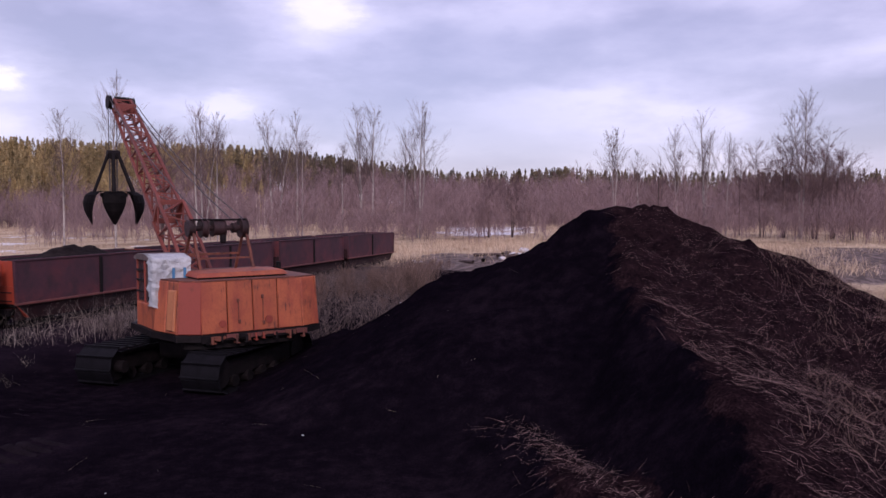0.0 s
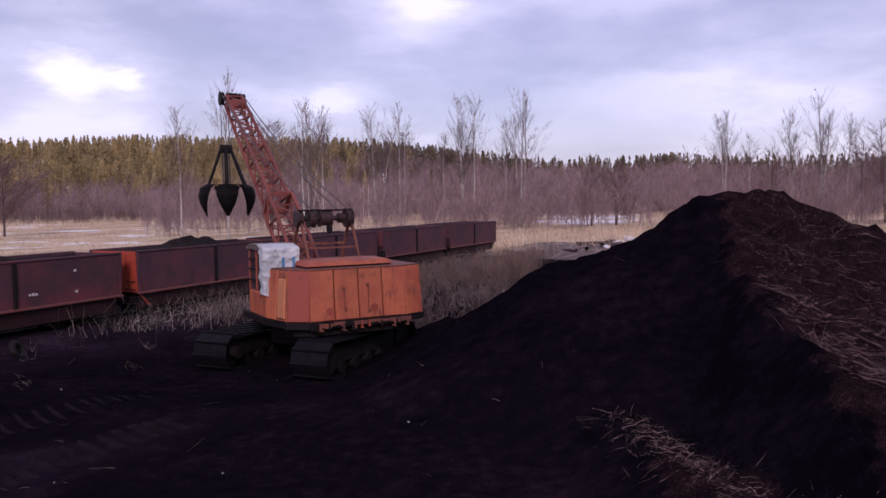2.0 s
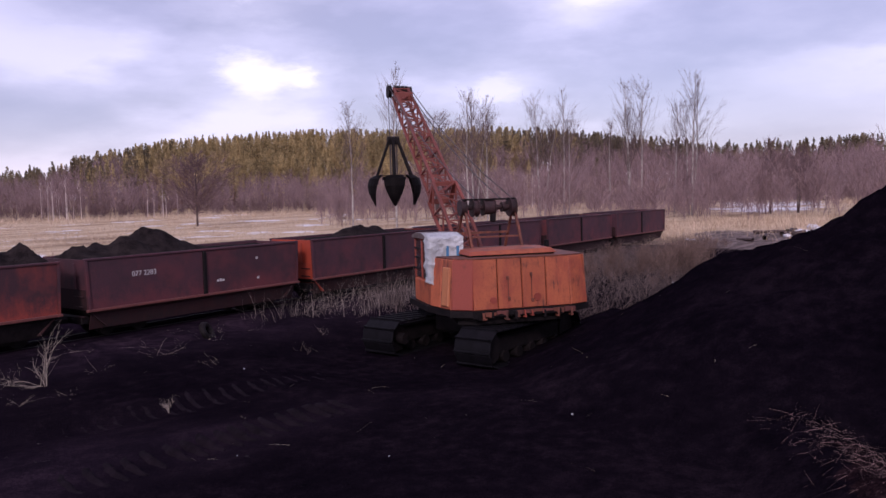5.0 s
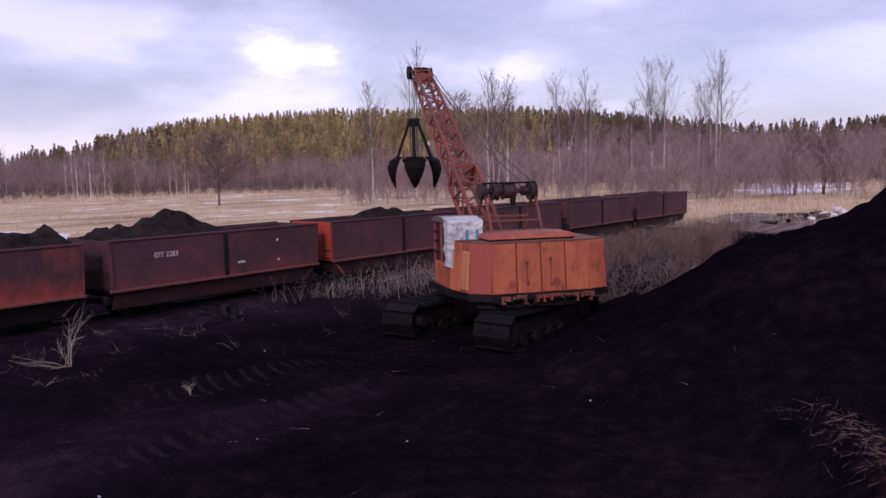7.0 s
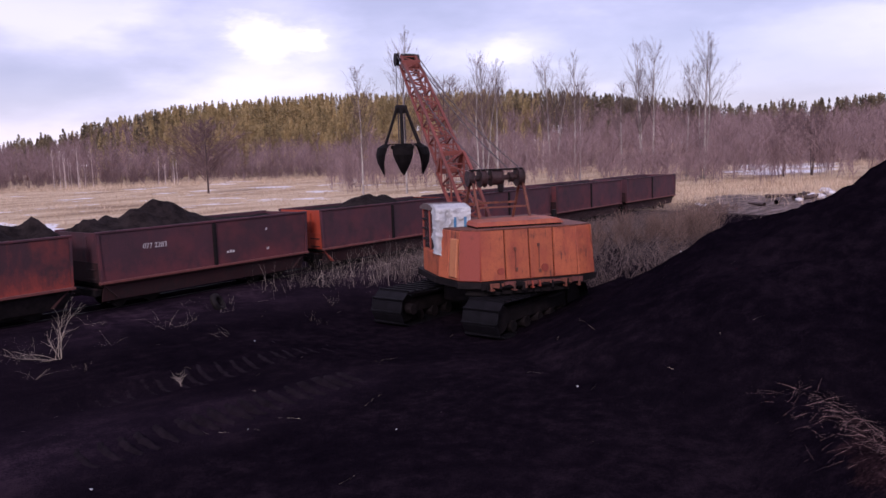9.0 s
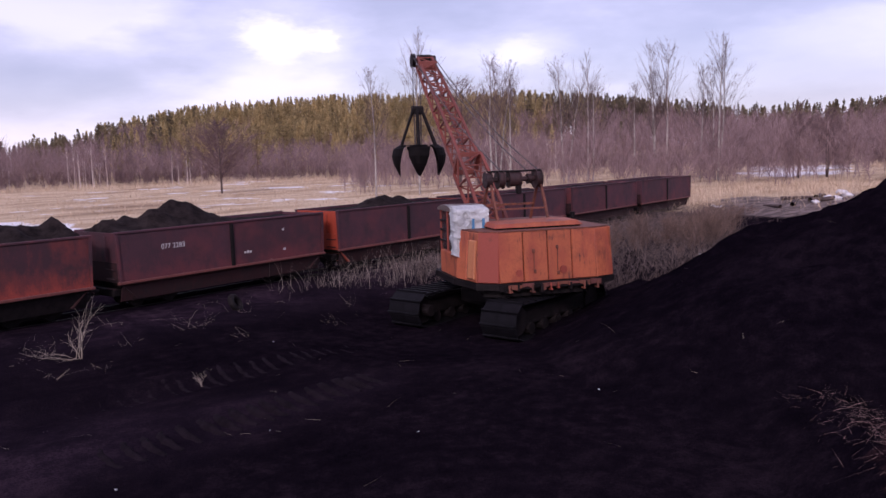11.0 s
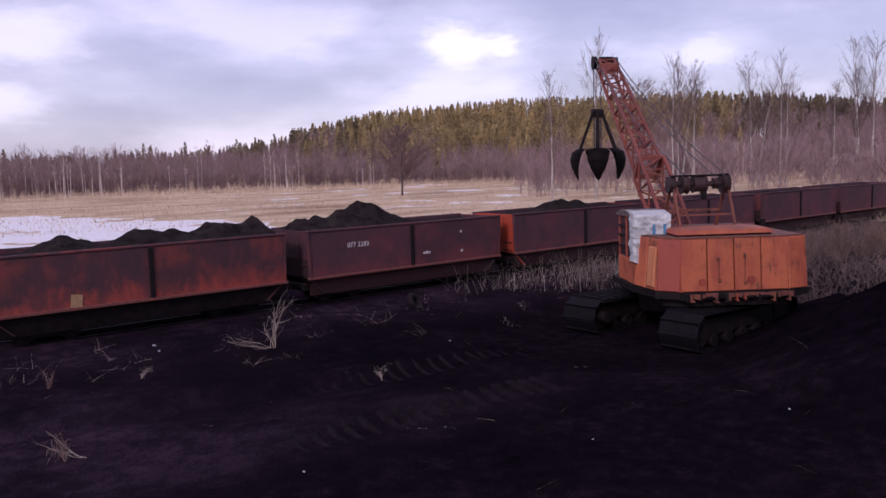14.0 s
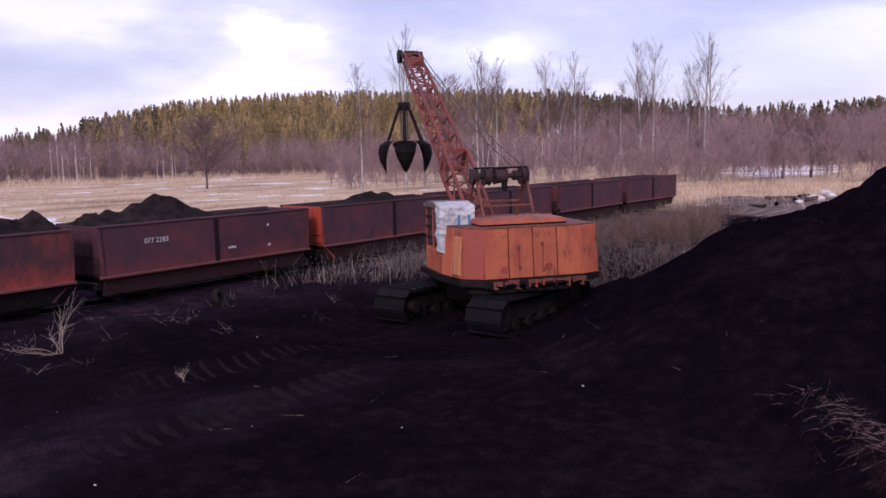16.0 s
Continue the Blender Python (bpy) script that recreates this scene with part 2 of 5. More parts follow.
# same needles twice: sunlight put into the first colour, shade into the second
PINE_SUNLIT = needles("sunlit_pine_needles", (0.20, 0.162, 0.096), (0.44, 0.345, 0.185), (0.68, 0.525, 0.275))
PINE_SHADED = needles("shaded_pine_needles", (0.10, 0.085, 0.066), (0.21, 0.172, 0.118), (0.36, 0.285, 0.180))
PINE_BARK = simple("pine_bark", (0.10, 0.05, 0.03), (0.24, 0.12, 0.07), 1.0, 0.9, 0.3, 0.02)
SNOW = simple("dirty_old_snow", (0.50, 0.47, 0.50), (0.80, 0.79, 0.83), 3.0, 0.8, 0.5, 0.03)
BUSH = simple("reddish_twigs", (0.060, 0.036, 0.032), (0.26, 0.170, 0.138), 2.0, 0.9, 0.1, 0.01, 0.7)
PALE_WOOD = simple("bleached_branches", (0.24, 0.19, 0.16), (0.55, 0.46, 0.38), 6.0, 0.85, 0.2, 0.01, 0.5)


# ---- helpers for shapes ----
def mesh_object(name, bm, mat, smooth=False):
    me = bpy.data.meshes.new(name)
    bm.to_mesh(me)
    bm.free()
    if smooth:
        me.polygons.foreach_set("use_smooth", [True] * len(me.polygons))
    if mat:
        me.materials.append(mat)
    return new(name, me)


def part(name, bm, mat, parent, label="", smooth=False):
    ob = mesh_object(name, bm, mat, smooth)
    ob.parent = parent
    return tagged(ob, label)


def thing(name, m, label, category, group="", kind=""):
    ob = new(name)
    ob.matrix_world = m
    return tagged(ob, label, category, group, kind)


def box(bm, x0, x1, y0, y1, z0, z1, bevel=0.0, m=None):
    vs = bmesh.ops.create_cube(bm, size=1.0)["verts"]
    mid = Matrix.Translation(((x0 + x1) / 2, (y0 + y1) / 2, (z0 + z1) / 2)) @ Matrix.Diagonal((x1 - x0, y1 - y0, z1 - z0, 1))
    bmesh.ops.transform(bm, matrix=(m @ mid) if m else mid, verts=vs)
    if bevel:
        es = list({e for v in vs for e in v.link_edges})
        bmesh.ops.bevel(bm, geom=es, offset=bevel, segments=1, affect="EDGES")
    return bm


def bar(bm, a, b, w, h=None, sides=4):
    """A straight bar from a to b; sides 4: rectangular w by h, else round of radius w."""
    a, b = Vector(a), Vector(b)
    d = b - a
    m = Matrix.Translation((a + b) / 2) @ d.to_track_quat("Z", "Y").to_matrix().to_4x4()
    if sides == 4:
        box(bm, -w / 2, w / 2, -(h or w) / 2, (h or w) / 2, -d.length / 2, d.length / 2, 0, m)
    else:
        bmesh.ops.create_cone(bm, cap_ends=True, segments=sides, radius1=w, radius2=w, depth=d.length, matrix=m)
    return bm


def prism(bm, poly, lo, hi, axis="x"):
    """A polygon given in the two other axes, drawn out from lo to hi along axis."""
    def at(p, s):
        return {"x": (s, p[0], p[1]), "y": (p[0], s, p[1]), "z": (p[0], p[1], s)}[axis]
    v0 = [bm.verts.new(at(p, lo)) for p in poly]
    v1 = [bm.verts.new(at(p, hi)) for p in poly]
    bm.faces.new(v0), bm.faces.new(v1[::-1])
    for i in range(len(poly)):
        j = (i + 1) % len(poly)
        bm.faces.new((v0[j], v0[i], v1[i], v1[j]))
    bmesh.ops.recalc_face_normals(bm, faces=bm.faces)
    return bm


def B():
    return bmesh.new()


def raw_mesh(name, verts, faces, mat, smooth=False):
    """One mesh from numpy arrays of corners and triangles (or quads)."""
    verts, faces = np.asarray(verts, np.float32), np.asarray(faces, np.int32)
    k = faces.shape[1]
    me = bpy.data.meshes.new(name)
    me.vertices.add(len(verts))
    me.vertices.foreach_set("co", verts.ravel())
    me.loops.add(faces.size)
    me.loops.foreach_set("vertex_index", faces.ravel())
    me.polygons.add(len(faces))
    me.polygons.foreach_set("loop_start", np.arange(0, faces.size, k, dtype=np.int32))
    if smooth:
        me.polygons.foreach_set("use_smooth", np.ones(len(faces), bool))
    me.update(calc_edges=True)
    me.validate()
    if mat:
        me.materials.append(mat)
    return new(name, me)


# ---- the lie of the land ----
def value_noise(x, y, seed=0):
    xi, yi = np.floor(x), np.floor(y)
    fx, fy = x - xi, y - yi
    fx, fy = fx * fx * (3 - 2 * fx), fy * fy * (3 - 2 * fy)

    def h(a, b):
        s = np.sin(a * 127.1 + b * 311.7 + seed * 74.7) * 43758.5453
        return s - np.floor(s)
    return (h(xi, yi) * (1 - fx) + h(xi + 1, yi) * fx) * (1 - fy) + (h(xi, yi + 1) * (1 - fx) + h(xi + 1, yi + 1) * fx) * fy


def fbm(x, y, scale, octaves=4, seed=0):
    out, amp, tot = 0.0, 1.0, 0.0
    for o in range(octaves):
        out = out + amp * value_noise(x / scale * 2**o, y / scale * 2**o, seed + o)
        tot, amp = tot + amp, amp * 0.5
    return out / tot


EYE = (-10.8, -19.8)
EX, EY, PIT, HEAD, SIZE = 6.95, -7.95, 0.49, 54.0, 1.13
PEAK = (9.1, -17.55)
RIDGE = ((9.1, -17.8, 3.6), (4.0, -18.8, 2.02), (1.6, -19.5, 1.80), (-1.4, -20.2, 1.60), (-3.6, -20.6, 1.42), (-6.0, -21.6, 0.9))
SKYLINE = ((-30, 0.043), (-11, 0.0436), (2, 0.0443), (9, 0.052), (14, 0.0495), (18, 0.050), (23, 0.060), (29, 0.0735), (33, 0.079), (38, 0.080), (45, 0.080),
           (51, 0.0765), (56, 0.069), (60, 0.056), (63, 0.038), (66, 0.031), (70, 0.0263), (75, 0.0238), (82, 0.0225), (120, 0.022))
SKY_AZ, SKY_EL = np.array([s[0] for s in SKYLINE]), np.array([s[1] for s in SKYLINE])


def ridge_edge(x):
    r = sorted(RIDGE)
    return np.interp(x, [p[0] for p in r], [p[1] for p in r])


def heap_z(x, y):
    """The dug peat heap with its straw-grown back and the low lobe before it."""
    dx, dy = x - PEAK[0], y - PEAK[1]
    dy = np.where(dy < 0, np.minimum(dy + 0.75, 0), dy)
    d = np.sqrt(dx**2 + dy**2 + 0.25)
    side = np.clip(-dy / np.maximum(d, 0.1), 0, 1)
    far = np.clip(dx / np.maximum(d, 0.1), 0, 1)
    d = np.maximum(d - 0.45, 0)
    steep = (0.95 * d - 0.56 * np.clip(d - 1.15, 0, 99)) * (1 - side) + (0.41 * d) * side
    main = 3.92 - steep - 0.02 * d * far
    shoulder = 2.82 - np.sqrt((x - 9.5) ** 2 + (y + 15.75) ** 2 + 0.05) * 0.62
    best = np.maximum(main, shoulder)
    for (ax, ay, az), (bx, by, bz) in zip(RIDGE, RIDGE[1:]):
        t = np.clip(((x - ax) * (bx - ax) + (y - ay) * (by - ay)) / ((bx - ax) ** 2 + (by - ay) ** 2), 0, 1)
        off = np.hypot(x - ax - t * (bx - ax), y - ay - t * (by - ay))
        left = y > ay + t * (by - ay)
        best = np.maximum(best, az + t * (bz - az) - off * np.where(left, 0.95, 0.30) + np.where(left, 0, 0.0))
    ax, ay, bx, by = 1.0, -17.1, -3.6, -19.8
    t = np.clip(((x - ax) * (bx - ax) + (y - ay) * (by - ay)) / ((bx - ax) ** 2 + (by - ay) ** 2), 0, 1)
    off = np.hypot(x - ax - t * (bx - ax), y - ay - t * (by - ay))
    best = np.maximum(best, 0.50 + 0.28 * t - np.maximum(off - 0.22, 0) * 0.60)
    # peat bank from the heap's foot to the crawler, added to darken its shaded side
    t = np.clip((x - 5.4) / 4.2, 0, 1)
    off = np.hypot(x - 5.4 - t * 4.2, y + 10.5 - t * 0.3)
    best = np.maximum(best, 0.42 + 0.50 * t - off * 0.50)
    return best


def land_z(x, y):
    x, y = np.asarray(x, float), np.asarray(y, float)
    z = 0.10 * (fbm(x, y, 3.0, 4, 3) - 0.5) + 0.16 * (fbm(x, y, 11.0, 2, 9) - 0.5)
    z = z * np.clip(np.hypot(x - EX, y - EY) / 4 - 0.4, 0.15, 1)
    q = np.clip(1 - (np.hypot((x - EX) * 0.8, y - EY) - 2.6) / 3.4, 0, 1)
    z = z - (PIT - 0.10) * q * q * (3 - 2 * q)
    rut = y + 7.2 + 0.23 * x + 0.5 * (fbm(x, y, 4.0, 2, 15) - 0.5)
    along = np.clip((0.5 - x) / 4, 0, 1)
    z = z + along * (0.13 * np.exp(-(rut / 0.35) ** 2) - 0.10 * np.exp(-((rut + 0.75) / 0.4) ** 2) + 0.07 * np.exp(-((rut + 2.5) / 0.3) ** 2))
    h = heap_z(x, y)
    lumps = 0.42 * (fbm(x, y, 1.9, 5, 21) - 0.5) + 0.48 * (fbm(x, y, 0.95, 4, 27) - 0.5) * np.clip((heap_z(x, y) - 0.5) / 1.5, 0, 1)
    lumps = lumps + 0.16 * (0.5 - np.abs(fbm(x, y, 0.55, 2, 33) - 0.5) * 4) * np.clip((h - 1.2) / 1.2, 0, 1)
    z = z + np.where(h > 0, (h + lumps * np.clip(h / 0.8, 0, 1)), 0)
    z = np.where((y > -1.0) & (y < 3.2), np.maximum(z, 0) * 0.3 + 0.06, z)
    # bank of the wooded hill
    dist = np.hypot(x - EYE[0], y - EYE[1])
    az = np.degrees(np.arctan2(y - EYE[1], x - EYE[0]))
    el = np.interp(az, SKY_AZ, SKY_EL)
    top = np.clip(el * 300 + 3.8 - 15.5, 0, 40)
    top = np.where((az > -30) & (az < 120), top, 4.0)
    rise = np.clip((dist - 195) / 110, 0, 1)
    return z + top * rise * rise * (3 - 2 * rise)


def grid_lines(lo, hi, fine, far):
    a = list(np.arange(lo, hi, fine))
    s, p = fine, hi
    while p < far:
        a.append(p)
        s *= 1.11
        p += s
    s, p = fine, lo - fine
    while p > -far:
        a.append(p)
        s *= 1.11
        p -= s
    return np.array(sorted(a + [far, -far]))


def make_ground():
    gx, gy = grid_lines(-10, 15, 0.17, 2600), grid_lines(-25, 1, 0.17, 2600)
    X, Y = np.meshgrid(gx, gy)
    Z = land_z(X, Y)
    nx, ny = len(gx), len(gy)
    i = np.arange((ny - 1) * nx).reshape(ny - 1, nx)[:, :-1].ravel()
    faces = np.stack([i, i + 1, i + 1 + nx, i + nx], 1)
    ob = raw_mesh("ground", np.stack([X.ravel(), Y.ravel(), Z.ravel()], 1), faces, None, True)
    h = heap_z(X, Y)
    wob = (fbm(X, Y, 6.0, 3, 5) - 0.5) * 5.0
    soft = lambda v, w: np.clip(0.5 + v / w, 0, 1)
    yard = np.maximum.reduce([soft(20.5 - Y + wob * 0.2, 1.5) * soft(7.0 - X + wob, 4.0), soft(-4.2 - Y + wob * 0.35 - np.clip(X - 30, 0, 99) * 0.55, 2.5) * soft(24 - X, 6), soft(36 - X + wob, 6) * soft(5.5 - Y, 1.5) * soft(Y + 15 + wob, 4)])
    yard = yard * soft(44 - np.abs(X), 10) * soft(Y + 60, 10)
    peat = np.maximum(yard, soft(h - 0.1, 0.6))
    straw = soft(ridge_edge(X) - Y + (fbm(X, Y, 1.4, 3, 8) - 0.5) * 1.3, 1.2) * soft(24 - X, 8) * soft(h + 0.9, 0.6)
    lobe = soft(0.45 - np.hypot((X + 1.3) * 0.30, ((Y + 18.45) - (X + 1.3) * 0.587) * 0.86) + (fbm(X, Y, 0.9, 3, 4) - 0.5) * 0.8, 0.6)
    straw = np.maximum(straw, lobe)
    az = np.degrees(np.arctan2(Y - EYE[1], X - EYE[0]))
    dist = np.hypot(X - EYE[0], Y - EYE[1])
    snow = 1.0 * soft(az - 62.5 + wob * 0.5, 3) * soft(Y - 16, 6) * soft(55 + (az - 73) * 2.2 - Y + wob, 6)
    snow = np.maximum(snow, 0.82 * soft(dist - 112, 10) * soft(172 - dist, 15) * soft(az - 11.2, 1.5) * soft(18.6 - az, 1.5))
    for a0, d0, wa, wd in ((57.5, 139, 1.6, 7), (46.8, 130, 1.8, 8), (53.0, 156, 2.4, 11), (62.5, 102, 1.4, 5), (44.0, 140, 1.6, 6), (50.0, 122, 1.5, 4)):
        snow = np.maximum(snow, 0.95 * np.clip(1.4 - np.hypot((az - a0) / wa, (dist - d0) / wd), 0, 1))
    snow = np.maximum(snow, 0.36 * soft(dist - 70, 20) * soft(140 - dist, 30) * soft(az - 32, 6) * soft(70 - az, 10))
    wet = soft(az - 9.0 + wob * 0.4, 2) * soft(19.5 - az + wob * 0.3, 2) * soft(dist - 36, 4) * soft(66 - dist + wob, 6)
    wet = np.maximum(wet, soft(az + 16, 4) * soft(-6 - az, 3) * soft(X - 34, 6) * soft(76 - X, 10))
    wet = np.maximum(wet, soft(1.6 - np.abs(Y + 4.4 + (X - 40) * 0.12), 1.2) * soft(X - 30, 6) * soft(60 - X, 10))
    for name, v in (("peat", peat), ("dug_shaded", soft(h - 0.6, 0.9)), ("straw", straw), ("snow", snow), ("wet", wet), ("fresh_shaded", np.maximum(soft(h - 0.35, 0.7), np.maximum(soft(X + 12 + 1.0 * Y + wob * 0.5, 9.0), soft(X + 12 + 0.8 * (-10 - Y) + wob * 0.5, 9.0) * soft(-10 - Y, 4)) * soft(-3 - Y, 6)))):
        at = ob.data.attributes.new(name, "FLOAT", "POINT")
        at.data.foreach_set("value", v.ravel().astype(np.float32))
    m, n = material("peat_and_marsh_ground")
    pos = n.add("ShaderNodeTexCoord").outputs["Object"]
    at = {k: n.add("ShaderNodeAttribute", attribute=k).outputs["Fac"] for k in ("peat", "dug_shaded", "straw", "snow", "wet", "fresh_shaded")}
    n1, n2, n3 = n.noise(pos, 0.35, 6, 0.65), n.noise(pos, 3.0, 6, 0.7), n.noise(pos, 26.0, 4, 0.7)
    n0 = n.noise(n.vmath("MULTIPLY", pos, (0.6, 1.6, 1)).outputs[0], 0.09, 6, 0.62)
    # marsh tan, lightened so the ramp holds the sun lying on the field
    grass = n.ramp(n0, [(0.32, (0.25, 0.165, 0.105)), (0.44, (0.48, 0.345, 0.215)), (0.55, (0.66, 0.51, 0.345)), (0.68, (0.42, 0.29, 0.19))])
    grass = n.mix(n.math("MULTIPLY", n.step(n2, 0.42, 0.70), 0.45), grass, (0.20, 0.14, 0.105, 1))
    soil = n.ramp(n.math("ADD", n.math("MULTIPLY", n1, 0.35), n.math("ADD", n.math("MULTIPLY", n2, 0.4), n.math("MULTIPLY", n3, 0.25))),
                  [(0.36, (0.0033, 0.0025, 0.0040)), (0.50, (0.0088, 0.0060, 0.0084)), (0.64, (0.024, 0.0155, 0.0190))])
    crust = n.mix(n.step(n1, 0.3, 0.7), (1.55, 1.50, 1.74, 1), (2.25, 2.08, 2.42, 1))
    # churned peat loses the pale crust; the heap's shade is mixed into this too
    soil = n.mix(1.0, soil, n.mix(n.step(n.math("ADD", at["fresh_shaded"], n.math("MULTIPLY", n.math("SUBTRACT", n2, 0.5), 0.8)), 0.2, 0.8), crust, (0.92, 0.90, 1.06, 1)), "MULTIPLY")
    # shade on the heap's face put into the soil colour
    soil = n.mix(at["dug_shaded"], soil, n.mix(1.0, soil, (0.70, 0.70, 0.76, 1), "MULTIPLY"))
    litter = n.ramp(n.math("ADD", n.math("MULTIPLY", n2, 0.4), n.math("MULTIPLY", n3, 0.6)), [(0.38, (0.0050, 0.003, 0.0044)), (0.52, (0.016, 0.0082, 0.0105)), (0.66, (0.050, 0.027, 0.029))])
    white = n.mix(n.step(n2, 0.35, 0.7), (0.88, 0.87, 0.89, 1), (0.72, 0.69, 0.71, 1))
    mud = n.mix(n.step(n.noise(n.vmath("MULTIPLY", pos, (0.35, 2.0, 1)).outputs[0], 1.1, 5, 0.6), 0.42, 0.6), (0.085, 0.056, 0.046, 1), (0.22, 0.160, 0.140, 1))
    edge = n.math("MULTIPLY", n.math("SUBTRACT", n.math("ADD", n.math("MULTIPLY", n2, 0.6), n.math("MULTIPLY", n1, 0.4)), 0.5), 1.3)
    pk = n.step(n.math("ADD", at["peat"], edge), 0.42, 0.58)
    st = n.step(n.math("ADD", at["straw"], edge), 0.40, 0.62)
    patch = n.math("MULTIPLY", n.math("SUBTRACT", n.noise(n.vmath("MULTIPLY", pos, (0.8, 0.8, 1)).outputs[0], 0.16, 7, 0.66), 0.5), 3.4)
    tuft = n.math("MULTIPLY", n.math("SUBTRACT", n.noise(n.vmath("MULTIPLY", pos, (1.0, 0.7, 1)).outputs[0], 1.6, 4, 0.7), 0.5), 0.5)
    sn = n.step(n.math("ADD", n.math("ADD", at["snow"], n.math("MULTIPLY", tuft, n.step(at["snow"], 0.02, 0.3))), n.math("MULTIPLY", patch, n.step(at["snow"], 0.02, 0.3))), 0.66, 0.76)
    we = n.step(n.math("ADD", at["wet"], edge), 0.40, 0.65)
    col = n.mix(we, n.mix(sn, grass, white), mud)
    col = n.mix(st, n.mix(pk, col, soil), litter)
    damp = n.math("MULTIPLY", n.step(n1, 0.45, 0.7), pk)
    rough = n.math("SUBTRACT", 0.97, n.math("ADD", n.math("MULTIPLY", damp, 0.10), n.math("MULTIPLY", we, 0.24)))
    hgt = n.math("ADD", n.math("MULTIPLY", n2, 0.6), n.math("MULTIPLY", n3, 0.4))
    finish(n, col, rough, 0.0, hgt, 0.9, 0.10, n.math("MULTIPLY", n.math("SUBTRACT", 1.0, pk), 0.2))
    ob.data.materials.append(m)
    return tagged(ob, "dark peat yard merging into tan marsh with snow patches", "ground", "", "structure")


ground = make_ground()


def ground_at(x, y):
    return float(land_z(np.array([x]), np.array([y]))[0])


# ---- the train of peat wagons ----
PERIOD, BODY, WIDE = 8.0, 7.36, 2.05
Z_TOP, Z_SILL, Z_LOW = 2.21, 0.89, 0.42


def wagon(x, skin, end_skin, text=False, plate=False):
    w = thing("peat_wagon", pose(x, 0, 0.0), "", "wagon", "narrow-gauge peat train")
    # the plated wagon's hopper is black, standing in for the shade on it
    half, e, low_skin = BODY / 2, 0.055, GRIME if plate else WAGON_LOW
    tagged(w, "rust-brown steel peat wagon standing on narrow-gauge rails")
    # side walls, two panels each, ends raked inwards to the foot
    for y0, y1, near in ((0.0, 0.05, True), (WIDE - 0.05, WIDE, False)):
        for a, b, c, d in ((0.0, half - 0.045, e, half - 0.045), (half + 0.045, BODY, half + 0.045, BODY - e)):
            part("side_panel", prism(B(), [(a, Z_TOP), (b, Z_TOP), (d, Z_SILL), (c, Z_SILL)], y0, y1, "y"), skin, w)
        yy = (y0 - 0.05, y1 - 0.02) if near else (y0 + 0.02, y1 + 0.05)
        part("centre_post", box(B(), half - 0.06, half + 0.06, *yy, Z_SILL - 0.04, Z_TOP - 0.05, 0.012), GRIME, w)
        for xa, xb in ((0.0, e), (BODY - 0.07, BODY - e - 0.07)):
            bm = prism(B(), [(xa, Z_TOP - 0.03), (xa + 0.07, Z_TOP - 0.03), (xb + 0.07, Z_SILL), (xb, Z_SILL)], yy[0] + 0.01, yy[1], "y")
            part("corner_post", bm, skin, w)
        part("top_rail", box(B(), -0.02, BODY + 0.02, yy[0] + 0.015, yy[1] + 0.02, Z_TOP - 0.035, Z_TOP + 0.03, 0.015), skin, w)
        part("sill_rail", box(B(), e - 0.05, BODY - e + 0.05, yy[0] - 0.02, yy[1] + 0.01, Z_SILL - 0.05, Z_SILL + 0.02, 0.012), EDGE_RUST, w)
        ys = (0.05, 0.20) if near else (WIDE - 0.05, WIDE - 0.20)
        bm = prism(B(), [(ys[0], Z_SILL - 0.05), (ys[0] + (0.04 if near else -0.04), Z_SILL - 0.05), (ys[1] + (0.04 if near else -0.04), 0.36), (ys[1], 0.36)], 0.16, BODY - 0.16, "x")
        part("hopper_slope", bm, low_skin, w, "sloping hopper plate darkened for the shade below the sill")
    for xa, sgn in ((0.0, 1), (BODY, -1)):
        em = e * (Z_TOP - 1.42) / (Z_TOP - Z_SILL)
        poly = [(xa, Z_TOP), (xa + sgn * 0.05, Z_TOP), (xa + sgn * (em + 0.05), 1.425), (xa + sgn * em, 1.425)]
        part("end_wall", prism(B(), poly, 0.06, WIDE - 0.06, "y"), end_skin, w)
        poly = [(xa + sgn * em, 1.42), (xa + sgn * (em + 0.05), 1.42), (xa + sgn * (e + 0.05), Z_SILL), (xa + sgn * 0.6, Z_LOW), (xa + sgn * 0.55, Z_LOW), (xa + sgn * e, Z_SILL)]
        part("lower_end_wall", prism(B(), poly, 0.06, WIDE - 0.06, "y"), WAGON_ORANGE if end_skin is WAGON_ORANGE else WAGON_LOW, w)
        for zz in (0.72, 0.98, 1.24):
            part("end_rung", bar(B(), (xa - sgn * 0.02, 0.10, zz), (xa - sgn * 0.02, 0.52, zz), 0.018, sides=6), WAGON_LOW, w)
        for yy in (0.5, WIDE - 0.5):
            part("end_stiffener", box(B(), xa - 0.03 if sgn > 0 else xa - 0.03, xa + 0.03, yy - 0.04, yy + 0.04, 1.44, Z_TOP - 0.1, 0.008), end_skin, w)
        xe = xa - sgn * 0.25
        part("headstock", box(B(), min(xa + sgn * 0.5, xa - sgn * 0.02), max(xa + sgn * 0.5, xa - sgn * 0.02), 0.25, WIDE - 0.25, 0.50, 0.72, 0.02), GRIME, w)
        part("coupler", box(B(), min(xa, xe) - 0.06, max(xa, xe) + 0.06, WIDE / 2 - 0.09, WIDE / 2 + 0.09, 0.50, 0.66, 0.03), GRIME, w)
    part("frame_beam", box(B(), 0.15, BODY - 0.15, 0.60, 0.74, 0.46, 0.66, 0.015), GRIME, w)
    part("frame_beam", box(B(), 0.15, BODY - 0.15, WIDE - 0.74, WIDE - 0.60, 0.46, 0.66, 0.015), GRIME, w)
